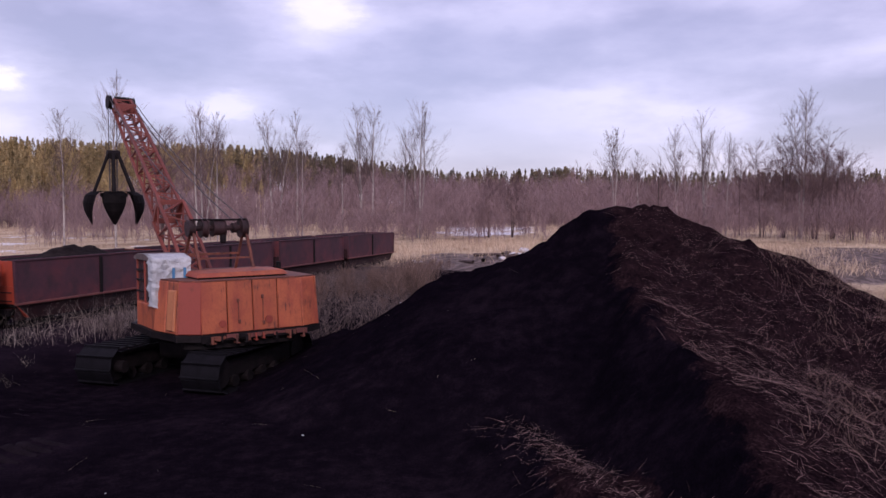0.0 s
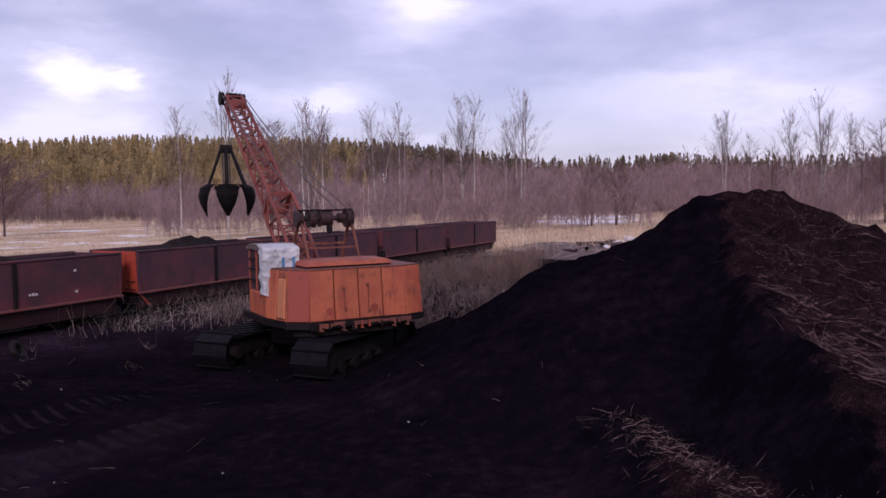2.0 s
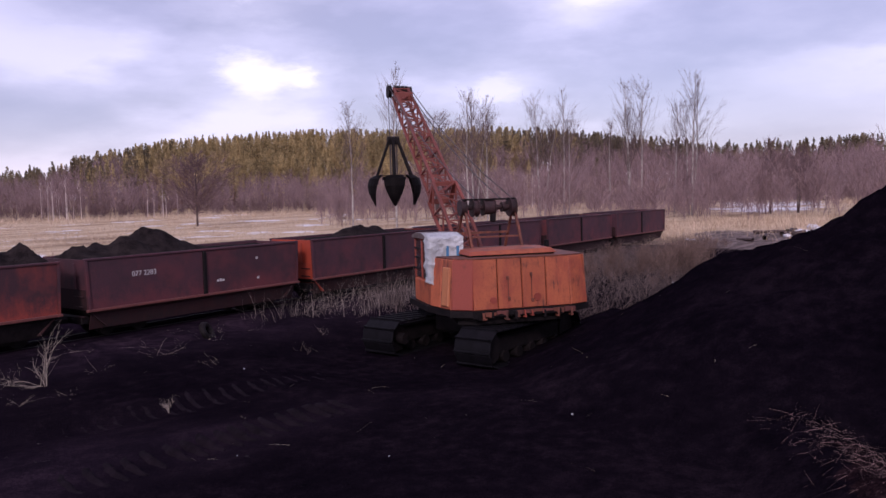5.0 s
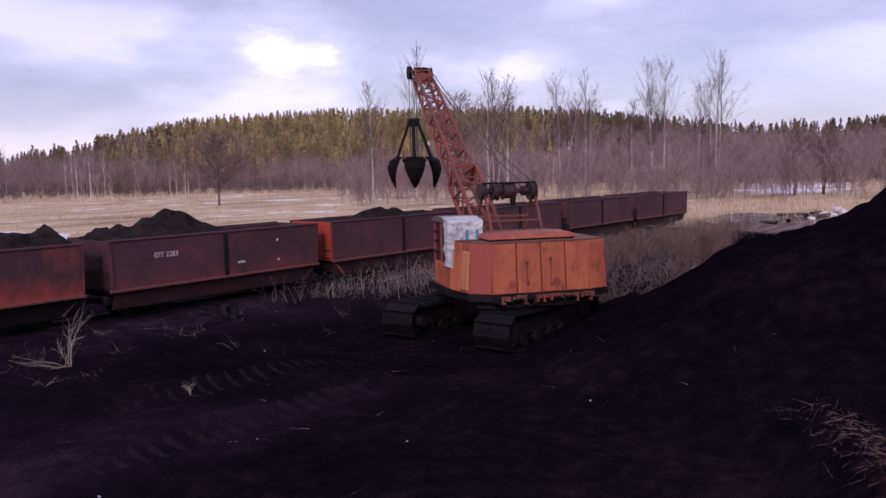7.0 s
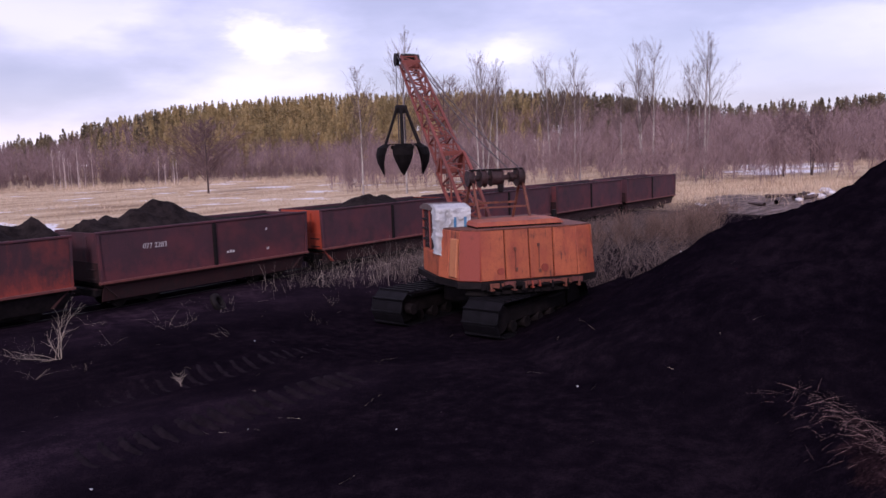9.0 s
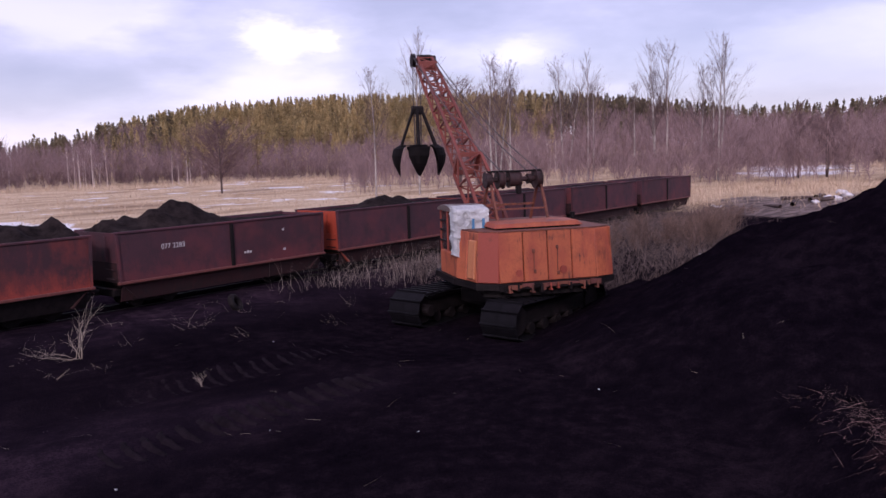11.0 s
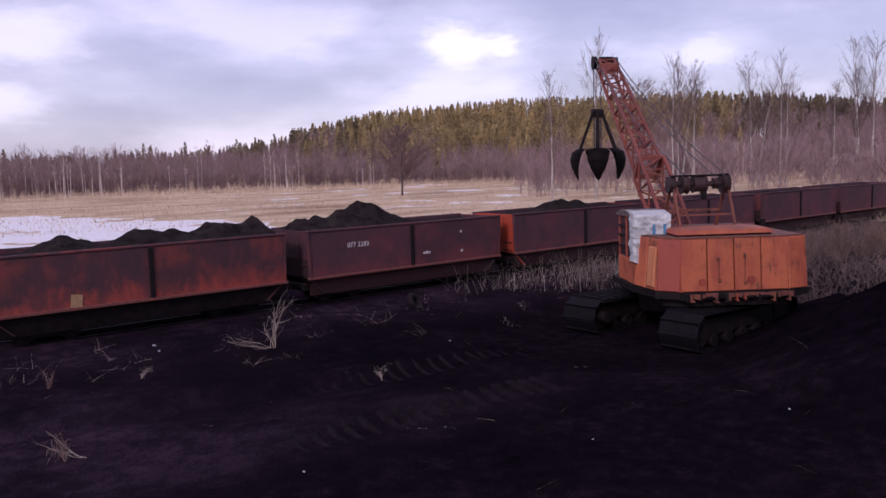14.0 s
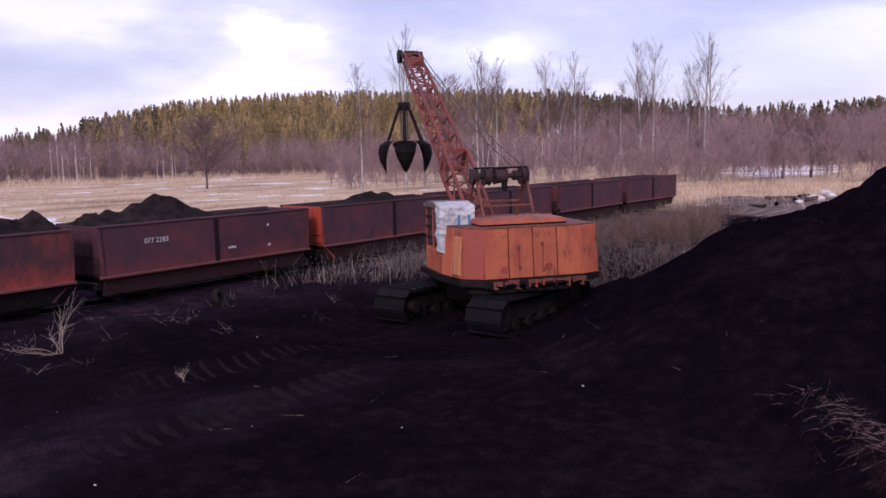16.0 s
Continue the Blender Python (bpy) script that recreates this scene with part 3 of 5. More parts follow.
    part("floor_plate", box(B(), 0.3, BODY - 0.3, 0.3, WIDE - 0.3, 0.72, 0.76), GRIME, w)
    # bogies: a frame, two axles and four wheels each
    for bx in (1.35, BODY - 1.35):
        bog = part("bogie", box(B(), bx - 0.14, bx + 0.14, 0.45, WIDE - 0.45, 0.36, 0.50, 0.03), GRIME, w)
        for yy in (0.48, WIDE - 0.48):
            bm = prism(B(), [(bx - 0.78, 0.36), (bx - 0.66, 0.47), (bx + 0.66, 0.47), (bx + 0.78, 0.36), (bx + 0.66, 0.27), (bx + 0.25, 0.24), (bx - 0.25, 0.24), (bx - 0.66, 0.27)], yy - 0.04, yy + 0.04, "y")
            part("side_frame", bm, GRIME, bog)
        for ax in (bx - 0.5, bx + 0.5):
            part("axle", bar(B(), (ax, 0.5, 0.33), (ax, WIDE - 0.5, 0.33), 0.05, sides=8), GRIME, bog)
            for yy in (0.60, WIDE - 0.60):
                bm = bar(B(), (ax, yy - 0.05, 0.33), (ax, yy + 0.05, 0.33), 0.225, sides=18)
                bar(bm, (ax, yy + (0.05 if yy < 1 else -0.08), 0.33), (ax, yy + (0.08 if yy < 1 else -0.05), 0.33), 0.25, sides=18)
                part("wheel", bm, GRIME, bog)
    if text:
        letters(w, "077 2283", 1.33, 1.66, 0.20)
        for tx, tz, tw in ((4.10, 1.22, 0.30), (5.62, 1.16, 0.16), (5.60, 1.78, 0.14)):
            for k in range(3 if tw > 0.2 else 2):
                part("marking", box(B(), tx + k * tw / 3, tx + (k + 0.75) * tw / 3, -0.004, 0.004, tz, tz + 0.06 + 0.02 * (k % 2)), WHITE_PAINT, w, "small faded white stencil marks")
    if plate:
        part("plate", box(B(), 1.66, 1.92, -0.012, 0.004, 1.10, 1.40, 0.01, pose(0, 0, 0, 0, 6, 0)), STICKER, w, "weathered tan plate")
    return w


def letters(w, words, x, z, size):
    cu = bpy.data.curves.new("lettering", "FONT")
    cu.body, cu.size, cu.extrude = words, size, 0.002
    tmp = new("lettering_source", cu)
    dg = bpy.context.evaluated_depsgraph_get()
    me = bpy.data.meshes.new_from_object(tmp.evaluated_get(dg))
    bpy.data.objects.remove(tmp)
    me.materials.clear()
    me.materials.append(WHITE_PAINT)
    ob = new("lettering", me)
    ob.matrix_basis = pose(x, -0.006, z, 90, 0, 0)
    ob.parent = w
    tagged(ob, "white stencilled wagon number")


SKINS = ((-1, WAGON_RUST, WAGON_RUST), (0, WAGON, WAGON), (1, WAGON, WAGON_ORANGE), (2, WAGON, WAGON), (3, WAGON, WAGON_RUST), (4, WAGON, WAGON))
for k, skin, end_skin in SKINS:
    wagon(k * PERIOD, skin, end_skin, text=(k == 0), plate=(k == -1))


def peat_load(x, bumps, base):
    """Peat filling a wagon, heaped where it was dropped."""
    gx, gy = np.linspace(0.07, BODY - 0.07, 90), np.linspace(0.07, WIDE - 0.07, 26)
    X, Y = np.meshgrid(gx, gy)
    Z = base + 0.16 * (fbm(X + x, Y, 0.7, 4, 31) - 0.5)
    for bx, by, h, r in bumps:
        q = np.hypot((X - bx) / r, (Y - by) / 0.95)
        Z = np.maximum(Z, base - 0.05 + h * np.clip(1.12 - q, 0, 1) + 0.42 * (fbm(X + x, Y, 0.55, 5, 37) - 0.5) * np.clip(1.6 - 1.6 * q, 0, 1))
    edge = np.minimum(np.minimum(X - 0.07, BODY - 0.07 - X) / 0.5, np.minimum(Y - 0.07, WIDE - 0.07 - Y) / 0.35)
    Z = np.where(edge < 1, np.minimum(Z, Z_TOP - 0.045 + np.clip(edge, 0, 1) * 0.75), Z)
    nx, ny = len(gx), len(gy)
    i = np.arange((ny - 1) * nx).reshape(ny - 1, nx)[:, :-1].ravel()
    top = np.stack([X.ravel(), Y.ravel(), Z.ravel()], 1)
    low = top.copy()
    low[:, 2] = 0.765
    n = len(top)
    faces = [np.stack([i, i + 1, i + 1 + nx, i + nx], 1), np.stack([i, i + nx, i + 1 + nx, i + 1], 1) + n]
    rim = np.concatenate([np.arange(nx), np.arange(1, ny) * nx + nx - 1, np.arange(nx - 2, -1, -1) + (ny - 1) * nx, np.arange(ny - 2, -1, -1) * nx])
    a, b = rim[:-1], rim[1:]
    faces.append(np.stack([a, a + n, b + n, b], 1))
    ob = raw_mesh("peat_load", np.concatenate([top, low]), np.concatenate(faces), PEAT, True)
    ob.matrix_world = pose(x, 0, 0)
    return tagged(ob, "black crumbly peat heaped inside a wagon", "peat", "wagon loads")


peat_load(-8, ((2.0, 1.1, 0.46, 1.0), (2.5, 1.3, 0.30, 1.4), (3.9, 1.2, 0.44, 1.3), (4.6, 1.0, 0.36, 1.2), (5.7, 1.1, 0.52, 0.9), (6.3, 1.2, 0.40, 1.0), (7.0, 1.0, 0.58, 0.7)), 2.13)
peat_load(0, ((0.4, 1.1, 0.42, 1.0), (1.1, 1.2, 0.50, 1.2), (1.7, 0.9, 0.58, 1.0), (2.6, 1.2, 0.80, 1.4), (3.5, 1.2, 0.40, 1.5)), 2.14)
peat_load(8, ((3.3, 1.0, 0.52, 1.2), (4.1, 1.2, 0.40, 1.2)), 2.14)
peat_load(16, (), 2.14)
peat_load(24, (), 2.13)
peat_load(32, (), 2.10)

for yy in (0.60, WIDE - 0.60):
    bm = box(B(), -8.2, 40, yy - 0.03, yy + 0.03, 0.0, 0.085)
    tagged(mesh_object("rail", bm, GRIME), "narrow-gauge steel rail half buried in peat", "rail", "narrow-gauge rails")


# ---- the excavator ----
digger = thing("crawler_excavator", pose(EX, EY, 0.03 - PIT) @ Matrix.Diagonal((SIZE, SIZE, SIZE, 1)), "orange crawler excavator with lattice boom and clamshell grab", "excavator")
turret_m = pose(0, 0, 0, 0, 0, HEAD - 90)


def on_turret(name, bm, mat, label="", parent=None, smooth=False):
    """A part that swings with the upper works: x right, y ahead, origin under the slewing ring."""
    bmesh.ops.transform(bm, matrix=turret_m, verts=bm.verts)
    return part(name, bm, mat, parent or digger, label, smooth)


def track(y, flip):
    """A crawler: side frame, rollers, sprocket hub and a ring of wide shoes."""
    ln, r, half = 3.9, 0.37, 0.45
    ux, y = -0.40, y + 0.22
    fr = part("track_frame", box(B(), ux - ln / 2 + 0.3, ux + ln / 2 - 0.3, y - 0.22, y + 0.22, 0.26, 0.62, 0.04), GRIME, digger, "oily black crawler frame")
    for sx in (-1, 1):
        bm = bar(B(), (ux + sx * (ln / 2 - r), y - 0.26, r + 0.06), (ux + sx * (ln / 2 - r), y + 0.26, r + 0.06), r - 0.06, sides=20)
        part("track_wheel", bm, GRIME, fr)
        bar_y = y - flip * 0.5
        part("hub", bar(B(), (ux + sx * (ln / 2 - r), y - flip * 0.26, r + 0.06), (ux + sx * (ln / 2 - r), bar_y, r + 0.06), 0.13, sides=14), GRIME, fr)
    for k in range(5):
        px = ux - 1.1 + k * 0.55
        part("roller", bar(B(), (px, y - 0.28, 0.2), (px, y + 0.28, 0.2), 0.13, sides=12), GRIME, fr)
    straight = ln - 2 * r
    total = 2 * straight + 2 * math.pi * r
    count = 34
    me = None
    for k in range(count):
        s = k / count * total
        if s < straight:
            p, a = (-straight / 2 + s, 2 * r), 0.0
        elif s < straight + math.pi * r:
            t = (s - straight) / r
            p, a = (straight / 2 + r * math.sin(t), r + r * math.cos(t)), t
        elif s < 2 * straight + math.pi * r:
            p, a = (straight / 2 - (s - straight - math.pi * r), 0.0), math.pi
        else:
            t = (s - 2 * straight - math.pi * r) / r
            p, a = (-straight / 2 - r * math.sin(t), r - r * math.cos(t)), math.pi + t
        if me is None:
            bm = box(B(), -0.135, 0.135, -half, half, 0.0, 0.035, 0.01)
            box(bm, -0.13, -0.09, -half, half, 0.03, 0.075, 0.008)
            ob = mesh_object("shoe", bm, SHOE)
            me = ob.data
        else:
            ob = new("shoe", me)
        ob.parent = fr
        sag = -0.03 * math.sin(math.pi * np.clip((p[0] + straight / 2) / straight, 0, 1)) if s < straight else 0
        ob.matrix_basis = Matrix.Translation((ux + p[0], y, p[1] + 0.06 + sag)) @ Matrix.Rotation(a, 4, "Y")


track(1.30, 1)
track(-1.30, -1)
part("car_body", box(B(), -0.95, 0.95, -1.0, 1.0, 0.45, 0.85, 0.06), GRIME, digger, "greasy black undercarriage")
part("slewing_ring", bar(B(), (0, 0, 0.80), (0, 0, 1.03), 0.75, sides=28), GRIME, digger)

Z0, Z1, REAR = 1.20, 2.27, -1.90
PLAN = [(-1.50, -1.60), (-1.10, -1.90), (-0.54, -1.90), (0.02, -1.90), (0.58, -1.90), (1.15, -1.90), (1.62, -1.74)]


def wall_panel(a, b, mat, name="panel", z0=Z0, z1=Z1, lean=0.085, label=""):
    """One sheet panel between two plan points, leaning in at the top, with a folded edge."""
    a, b = Vector((*a, 0)), Vector((*b, 0))
    d = (b - a).normalized()
    nrm = Vector((d.y, -d.x, 0))
    bm = B()
    g = 0.009
    pts = []
    for off, inset in ((0.0, 0.0), (0.02, 0.018)):
        q = [a + d * (g + inset), b - d * (g + inset)]
        pts.append([Vector((*(q[0] + nrm * off).xy, z0 + inset)), Vector((*(q[1] + nrm * off).xy, z0 + inset)),
                    Vector((*(q[1] + nrm * (off - lean)).xy, z1 - inset)), Vector((*(q[0] + nrm * (off - lean)).xy, z1 - inset))])
    back = [p - nrm * 0.03 for p in pts[0]]
    rings = [[bm.verts.new(p) for p in r] for r in (back, pts[0], pts[1])]
    for r0, r1 in zip(rings, rings[1:]):
        for i in range(4):
            j = (i + 1) % 4
            bm.faces.new((r0[i], r0[j], r1[j], r1[i]))
    bm.faces.new(rings[2])
    bm.faces.new(rings[0][::-1])
    bmesh.ops.recalc_face_normals(bm, faces=bm.faces)
    return on_turret(name, bm, mat, label)


house = prism(B(), [(x * 0.93, y + 0.10) for x, y in PLAN] + [(1.50, 1.5), (-0.90, 1.5), (-0.90, -0.66), (-1.56, -0.66)], Z0, Z1 - 0.01, "z")
on_turret("house", house, GRIME, "engine house frame behind orange sheet panels")
for k, (a, b) in enumerate(zip(PLAN, PLAN[1:])):
    on = wall_panel(a, b, ORANGE_DULL if k == 0 else ORANGE, label="dull red rear panel" if k == 0 else "faded orange panel with rust streaks")
for a, b in (((-1.60, -1.15), (-1.50, -1.60)), ((-1.70, -0.70), (-1.60, -1.15)),
             ((1.62, -1.74), (1.62, -0.9)), ((1.62, -0.9), (1.62, 0.1)), ((1.62, 0.1), (1.62, 1.5))):
    wall_panel(a, b, ORANGE)
wall_panel((-1.617, -1.26), (-1.553, -1.56), DOOR, "door_strip", Z0 + 0.07, Z1 - 0.17, 0.065, "lighter patched side door")
on_turret("roof", prism(B(), [(-1.43, -1.55), (-1.07, -1.83), (1.11, -1.83), (1.54, -1.68), (1.54, 1.5), (-0.92, 1.5), (-0.92, -0.70), (-1.61, -0.70)], Z1, Z1 + 0.03, "z"), ROOF, "rust-brown sheet roof")
hood = B()
low = [hood.verts.new(p) for p in ((-1.08, -1.57, Z1 + 0.065), (1.0, -1.57, Z1 + 0.065), (1.0, -0.55, Z1 + 0.065), (-1.08, -0.55, Z1 + 0.065))]
high = [hood.verts.new(p) for p in ((-1.0, -1.46, Z1 + 0.15), (0.90, -1.46, Z1 + 0.165), (0.90, -0.66, Z1 + 0.18), (-1.0, -0.66, Z1 + 0.165))]
for i in range(4):
    hood.faces.new((low[i], low[(i + 1) % 4], high[(i + 1) % 4], high[i]))
hood.faces.new(high)
hood.faces.new(low[::-1])
bmesh.ops.bevel(hood, geom=hood.edges[:], offset=0.012, segments=1, affect="EDGES")
on_turret("hood_gap", box(B(), -1.02, 0.94, -1.52, -0.6, Z1 + 0.028, Z1 + 0.067), GRIME)
on_turret("hood", hood, ORANGE, "long orange hood lid")
on_turret("exhaust", bar(B(), (1.18, -0.6, Z1), (1.18, -0.6, Z1 + 0.28), 0.06, sides=12), GRIME)
for px, pz in ((-0.33, 1.86), (0.21, 1.92), (-0.30, 1.42), (0.24, 1.36)):
    on_turret("hinge", box(B(), px - 0.028, px + 0.028, REAR - 0.04, REAR - 0.005, pz - 0.04, pz + 0.04, 0.01), ROOF)
for px in (-0.32, 0.22):
    on_turret("latch_rod", box(B(), px - 0.006, px + 0.006, REAR - 0.034, REAR - 0.018, 1.42, 1.90), ROOF)
for px, pz, r in ((0.36, 1.42, 0.085), (-0.66, 1.40, 0.075)):
    on_turret("port", bar(B(), (px, REAR - 0.03, pz), (px, REAR + 0.02, pz), r, sides=18), ORANGE_DULL, "round rusty inspection cover")
deck = prism(B(), [(-1.56, -1.70), (-1.10, -1.98), (1.20, -1.98), (1.68, -1.70), (1.68, 1.6), (-1.0, 1.6), (-1.76, 0.9), (-1.76, -0.70), (-1.56, -1.5)], 1.06, Z0 - 0.005, "z")
on_turret("deck", deck, GRIME, "oil-blackened deck frame")
rng = random.Random(4)
# ragged rusty lip and bent brackets under the rear panels
for k in range(9):
    px = -1.14 + k * 0.262
    zt = 1.185 - rng.uniform(0, 0.02)
    bm = prism(B(), [(px, zt), (px + 0.255, zt - rng.uniform(0, 0.02)), (px + 0.25, 1.07 + rng.uniform(-0.04, 0.05)), (px + 0.12, 1.08 + rng.uniform(-0.05, 0.05)), (px + 0.01, 1.07 + rng.uniform(-0.04, 0.05))], -2.0 - rng.uniform(0, 0.02), -1.975, "y")
    on_turret("lip", bm, GRIME if k in (0, 3) else ROOF if k % 2 else EDGE_RUST, "ragged rusty lip")
for k in range(12):
    px = -1.02 + k * 0.19 + rng.uniform(-0.05, 0.05)
    w, z0 = rng.uniform(0.03, 0.06), 1.0 + rng.uniform(0, 0.07)
    bm = box(B(), -w / 2, w / 2, -2.045, -2.015, z0, 1.15 + rng.uniform(0, 0.03), 0.006)
    box(bm, -w / 2, w / 2 + rng.uniform(0, 0.05), -2.04, -1.90, z0 - 0.02, z0 + 0.012, 0.005)
    bmesh.ops.transform(bm, matrix=pose(px, 0, 0, 0, rng.uniform(-5, 5), 0), verts=bm.verts)
    on_turret("bracket", bm, ORANGE_DULL if k in (6, 7) else ROOF if k % 2 else GRIME)
on_turret("counterweight", prism(B(), [(-1.35, -1.55), (-1.0, -1.80), (1.0, -1.80), (1.35, -1.55), (1.2, -0.8), (-1.2, -0.8)], 0.88, 1.04, "z"), GRIME)

# cab at the front left, partly wrapped in a white sack
CX0, CX1, CY0, CY1 = -1.68, -0.94, -0.74, 0.66
cab = on_turret("cab", box(B(), CX0, CX1, CY0, CY1, 1.18, 1.72, 0.02), ORANGE, "orange operator cab with small windows")
for x0, x1, y0, y1 in ((CX0, CX0 + 0.07, CY0, CY0 + 0.07), (CX0, CX0 + 0.07, CY1 - 0.07, CY1), (CX1 - 0.07, CX1, CY0, CY0 + 0.07), (CX1 - 0.07, CX1, CY1 - 0.07, CY1), (CX0, CX0 + 0.06, 0.02, 0.08)):
    on_turret("cab_post", box(B(), x0, x1, y0, y1, 1.72, 2.66, 0.008), ORANGE_DULL, parent=cab)
on_turret("cab_roof", prism(B(), [(CY0 - 0.04, 2.66), (CY0 - 0.04, 2.70), (CY0 + 0.3, 2.79), (CY1 - 0.3, 2.79), (CY1 + 0.05, 2.71), (CY1 + 0.05, 2.66)], CX0 - 0.04, CX1 + 0.04, "x"), STEEL, "grey cab roof", cab)
for x0, x1, y0, y1 in ((CX0 + 0.025, CX0 + 0.035, CY0 + 0.07, 0.02), (CX0 + 0.025, CX0 + 0.035, 0.08, CY1 - 0.07), (CX1 - 0.035, CX1 - 0.025, CY0 + 0.07, CY1 - 0.07)):
    on_turret("window_pane", box(B(), x0, x1, y0, y1, 1.75, 2.63), GLASS_DARK, "dusty dark cab window", cab)
for y0, y1 in ((CY0 + 0.025, CY0 + 0.035), (CY1 - 0.04, CY1 - 0.03)):
    on_turret("window_pane", box(B(), CX0 + 0.07, CX1 - 0.07, y0, y1, 1.75, 2.63), GLASS_DARK, "dusty dark cab window", cab)
for zz in (1.95, 2.2, 2.42):
    on_turret("window_bar", box(B(), CX0 - 0.012, CX0 + 0.012, 0.09, CY1 - 0.05, zz - 0.02, zz + 0.02), GRIME, parent=cab)


def sack():
    """A woven sack hung over the back wall of the cab and lapping round its left corner."""
    nu, nv = 60, 60
    U, V = np.meshgrid(np.linspace(0, 1, nu), np.linspace(0, 1, nv))
    wave = 0.07 * (fbm(U * 7 + 3, V * 5, 1.0, 3, 6) - 0.5)
    s = 1.06 * U + wave
    side, back = np.clip(0.32 - s, 0, 1), np.clip(s - 0.32, 0, 2)
    fold = 0.10 * (fbm(U * 5 + V * 2.2, V * 7 - U * 2, 1.0, 4, 12) - 0.25) + 0.032 * (1 - np.abs(np.sin(U * 9 - V * 10 + 5 * fbm(U * 3, V * 3, 1.0, 2, 2)))) ** 2 + 0.026 * (1 - np.abs(np.sin(V * 19 + U * 5 + 6 * fbm(U * 4, V * 4, 1.0, 2, 5)))) ** 2
    tail = 1.66 + 0.06 * np.sin(U * 7) + 0.16 * (fbm(U * 8, U * 0 + 1.7, 1.0, 3, 9) - 0.5)
    down = np.clip(V / 0.84, 0, 1)
    over = np.clip(V - 0.84, 0, 1) / 0.16
    Z = tail + down * (2.73 - tail) + over * 0.07 + over * 0.05 * (fbm(U * 6, V * 6, 1.0, 3, 14) - 0.5)
    X = CX0 - 0.02 + back - np.where(side > 0, 0.02 + fold * 0.6, 0)
    Yc = CY0 - 0.02 + side - (0.015 + fold) * (side <= 0) + over * (0.26 + 0.1 * (fbm(U * 5, U * 0, 1.0, 2, 4)))
    P = np.stack([X.ravel(), Yc.ravel(), Z.ravel()], 1)
    i = np.arange((nv - 1) * nu).reshape(nv - 1, nu)[:, :-1].ravel()
    q = np.stack([i, i + 1, i + 1 + nu, i + nu], 1)
    P = np.concatenate([P, P + np.array([0.004, 0.008, -0.004])])
    ob = raw_mesh("sack", P, np.concatenate([q, q[:, ::-1] + nu * nv]), CLOTH, True)
    ob.matrix_world = digger.matrix_world @ turret_m
    tagged(ob, "crumpled white woven sack draped over the excavator cab", "sack")
    for sx in (0.36, 0.60):
        part("print_bar", box(B(), CX0 + sx - 0.03, CX0 + sx + 0.03, CY0 - 0.108, CY0 - 0.098, 2.30, 2.52), BLUE, ob, "blue printed bar")
    return ob


sack()

# gantry with its rope drums above the house
for sx in (-0.62, 0.62):
    on_turret("gantry_leg", bar(B(), (sx, -0.55, Z1), (sx, 0.0, 3.36), 0.055), ROOF)
    on_turret("gantry_leg", bar(B(), (sx * 1.05, 0.75, Z1), (sx, 0.06, 3.36), 0.055), ROOF)
on_turret("gantry_tie", bar(B(), (-0.62, 0.42, 2.72), (0.62, 0.42, 2.72), 0.05), ROOF)
on_turret("gantry_tie", bar(B(), (-0.62, -0.36, 2.66), (0.62, -0.36, 2.66), 0.04), ROOF)
on_turret("drum_shaft", bar(B(), (-0.74, 0.03, 3.33), (0.66, 0.03, 3.33), 0.06, sides=12), DRUM)
on_turret("gantry_beam", box(B(), -0.66, 0.66, -0.06, 0.10, 3.50, 3.54, 0.01), GRIME)
for px, r, w in ((-0.66, 0.19, 0.10), (-0.36, 0.22, 0.10), (-0.02, 0.20, 0.24), (0.57, 0.23, 0.10), (0.36, 0.12, 0.05)):
    bm = bar(B(), (px - w / 2, 0.03, 3.33), (px + w / 2, 0.03, 3.33), r * 0.86, sides=20)
    for sx in (-1, 1):
        bar(bm, (px + sx * w / 2, 0.03, 3.33), (px + sx * (w / 2 + 0.025), 0.03, 3.33), r, sides=20)
    on_turret("rope_drum", bm, DRUM, "rusty brown rope drum")
on_turret("hook_block", box(B(), 0.02, 0.15, -0.06, 0.06, 2.98, 3.25, 0.03), GRIME)
on_turret("control_box", box(B(), -0.62, -0.42, 0.9, 1.2, Z1 + 0.02, 2.72, 0.02), BOOM_RED)

# lattice boom
FOOT, TIP = Vector((0, 1.15, 1.75)), Vector((0, 8.30, 7.02))
AXIS = (TIP - FOOT).normalized()
UPB = Vector((1, 0, 0)).cross(AXIS)


def boom_at(u, sx, sz):
    """u along the boom; sx, sz: which chord."""
    if u < 0.37:
        t = u / 0.37
        w, h = 0.33 + 0.0 * t, 0.14 + 0.22 * min(1, t * 1.6)
    else:
        t = (u - 0.37) / 0.63
        w, h = 0.27 - 0.03 * t, 0.30 - 0.14 * t * t
    return FOOT + (TIP - FOOT) * u + Vector((1, 0, 0)) * (sx * w) + UPB * (sz * h)


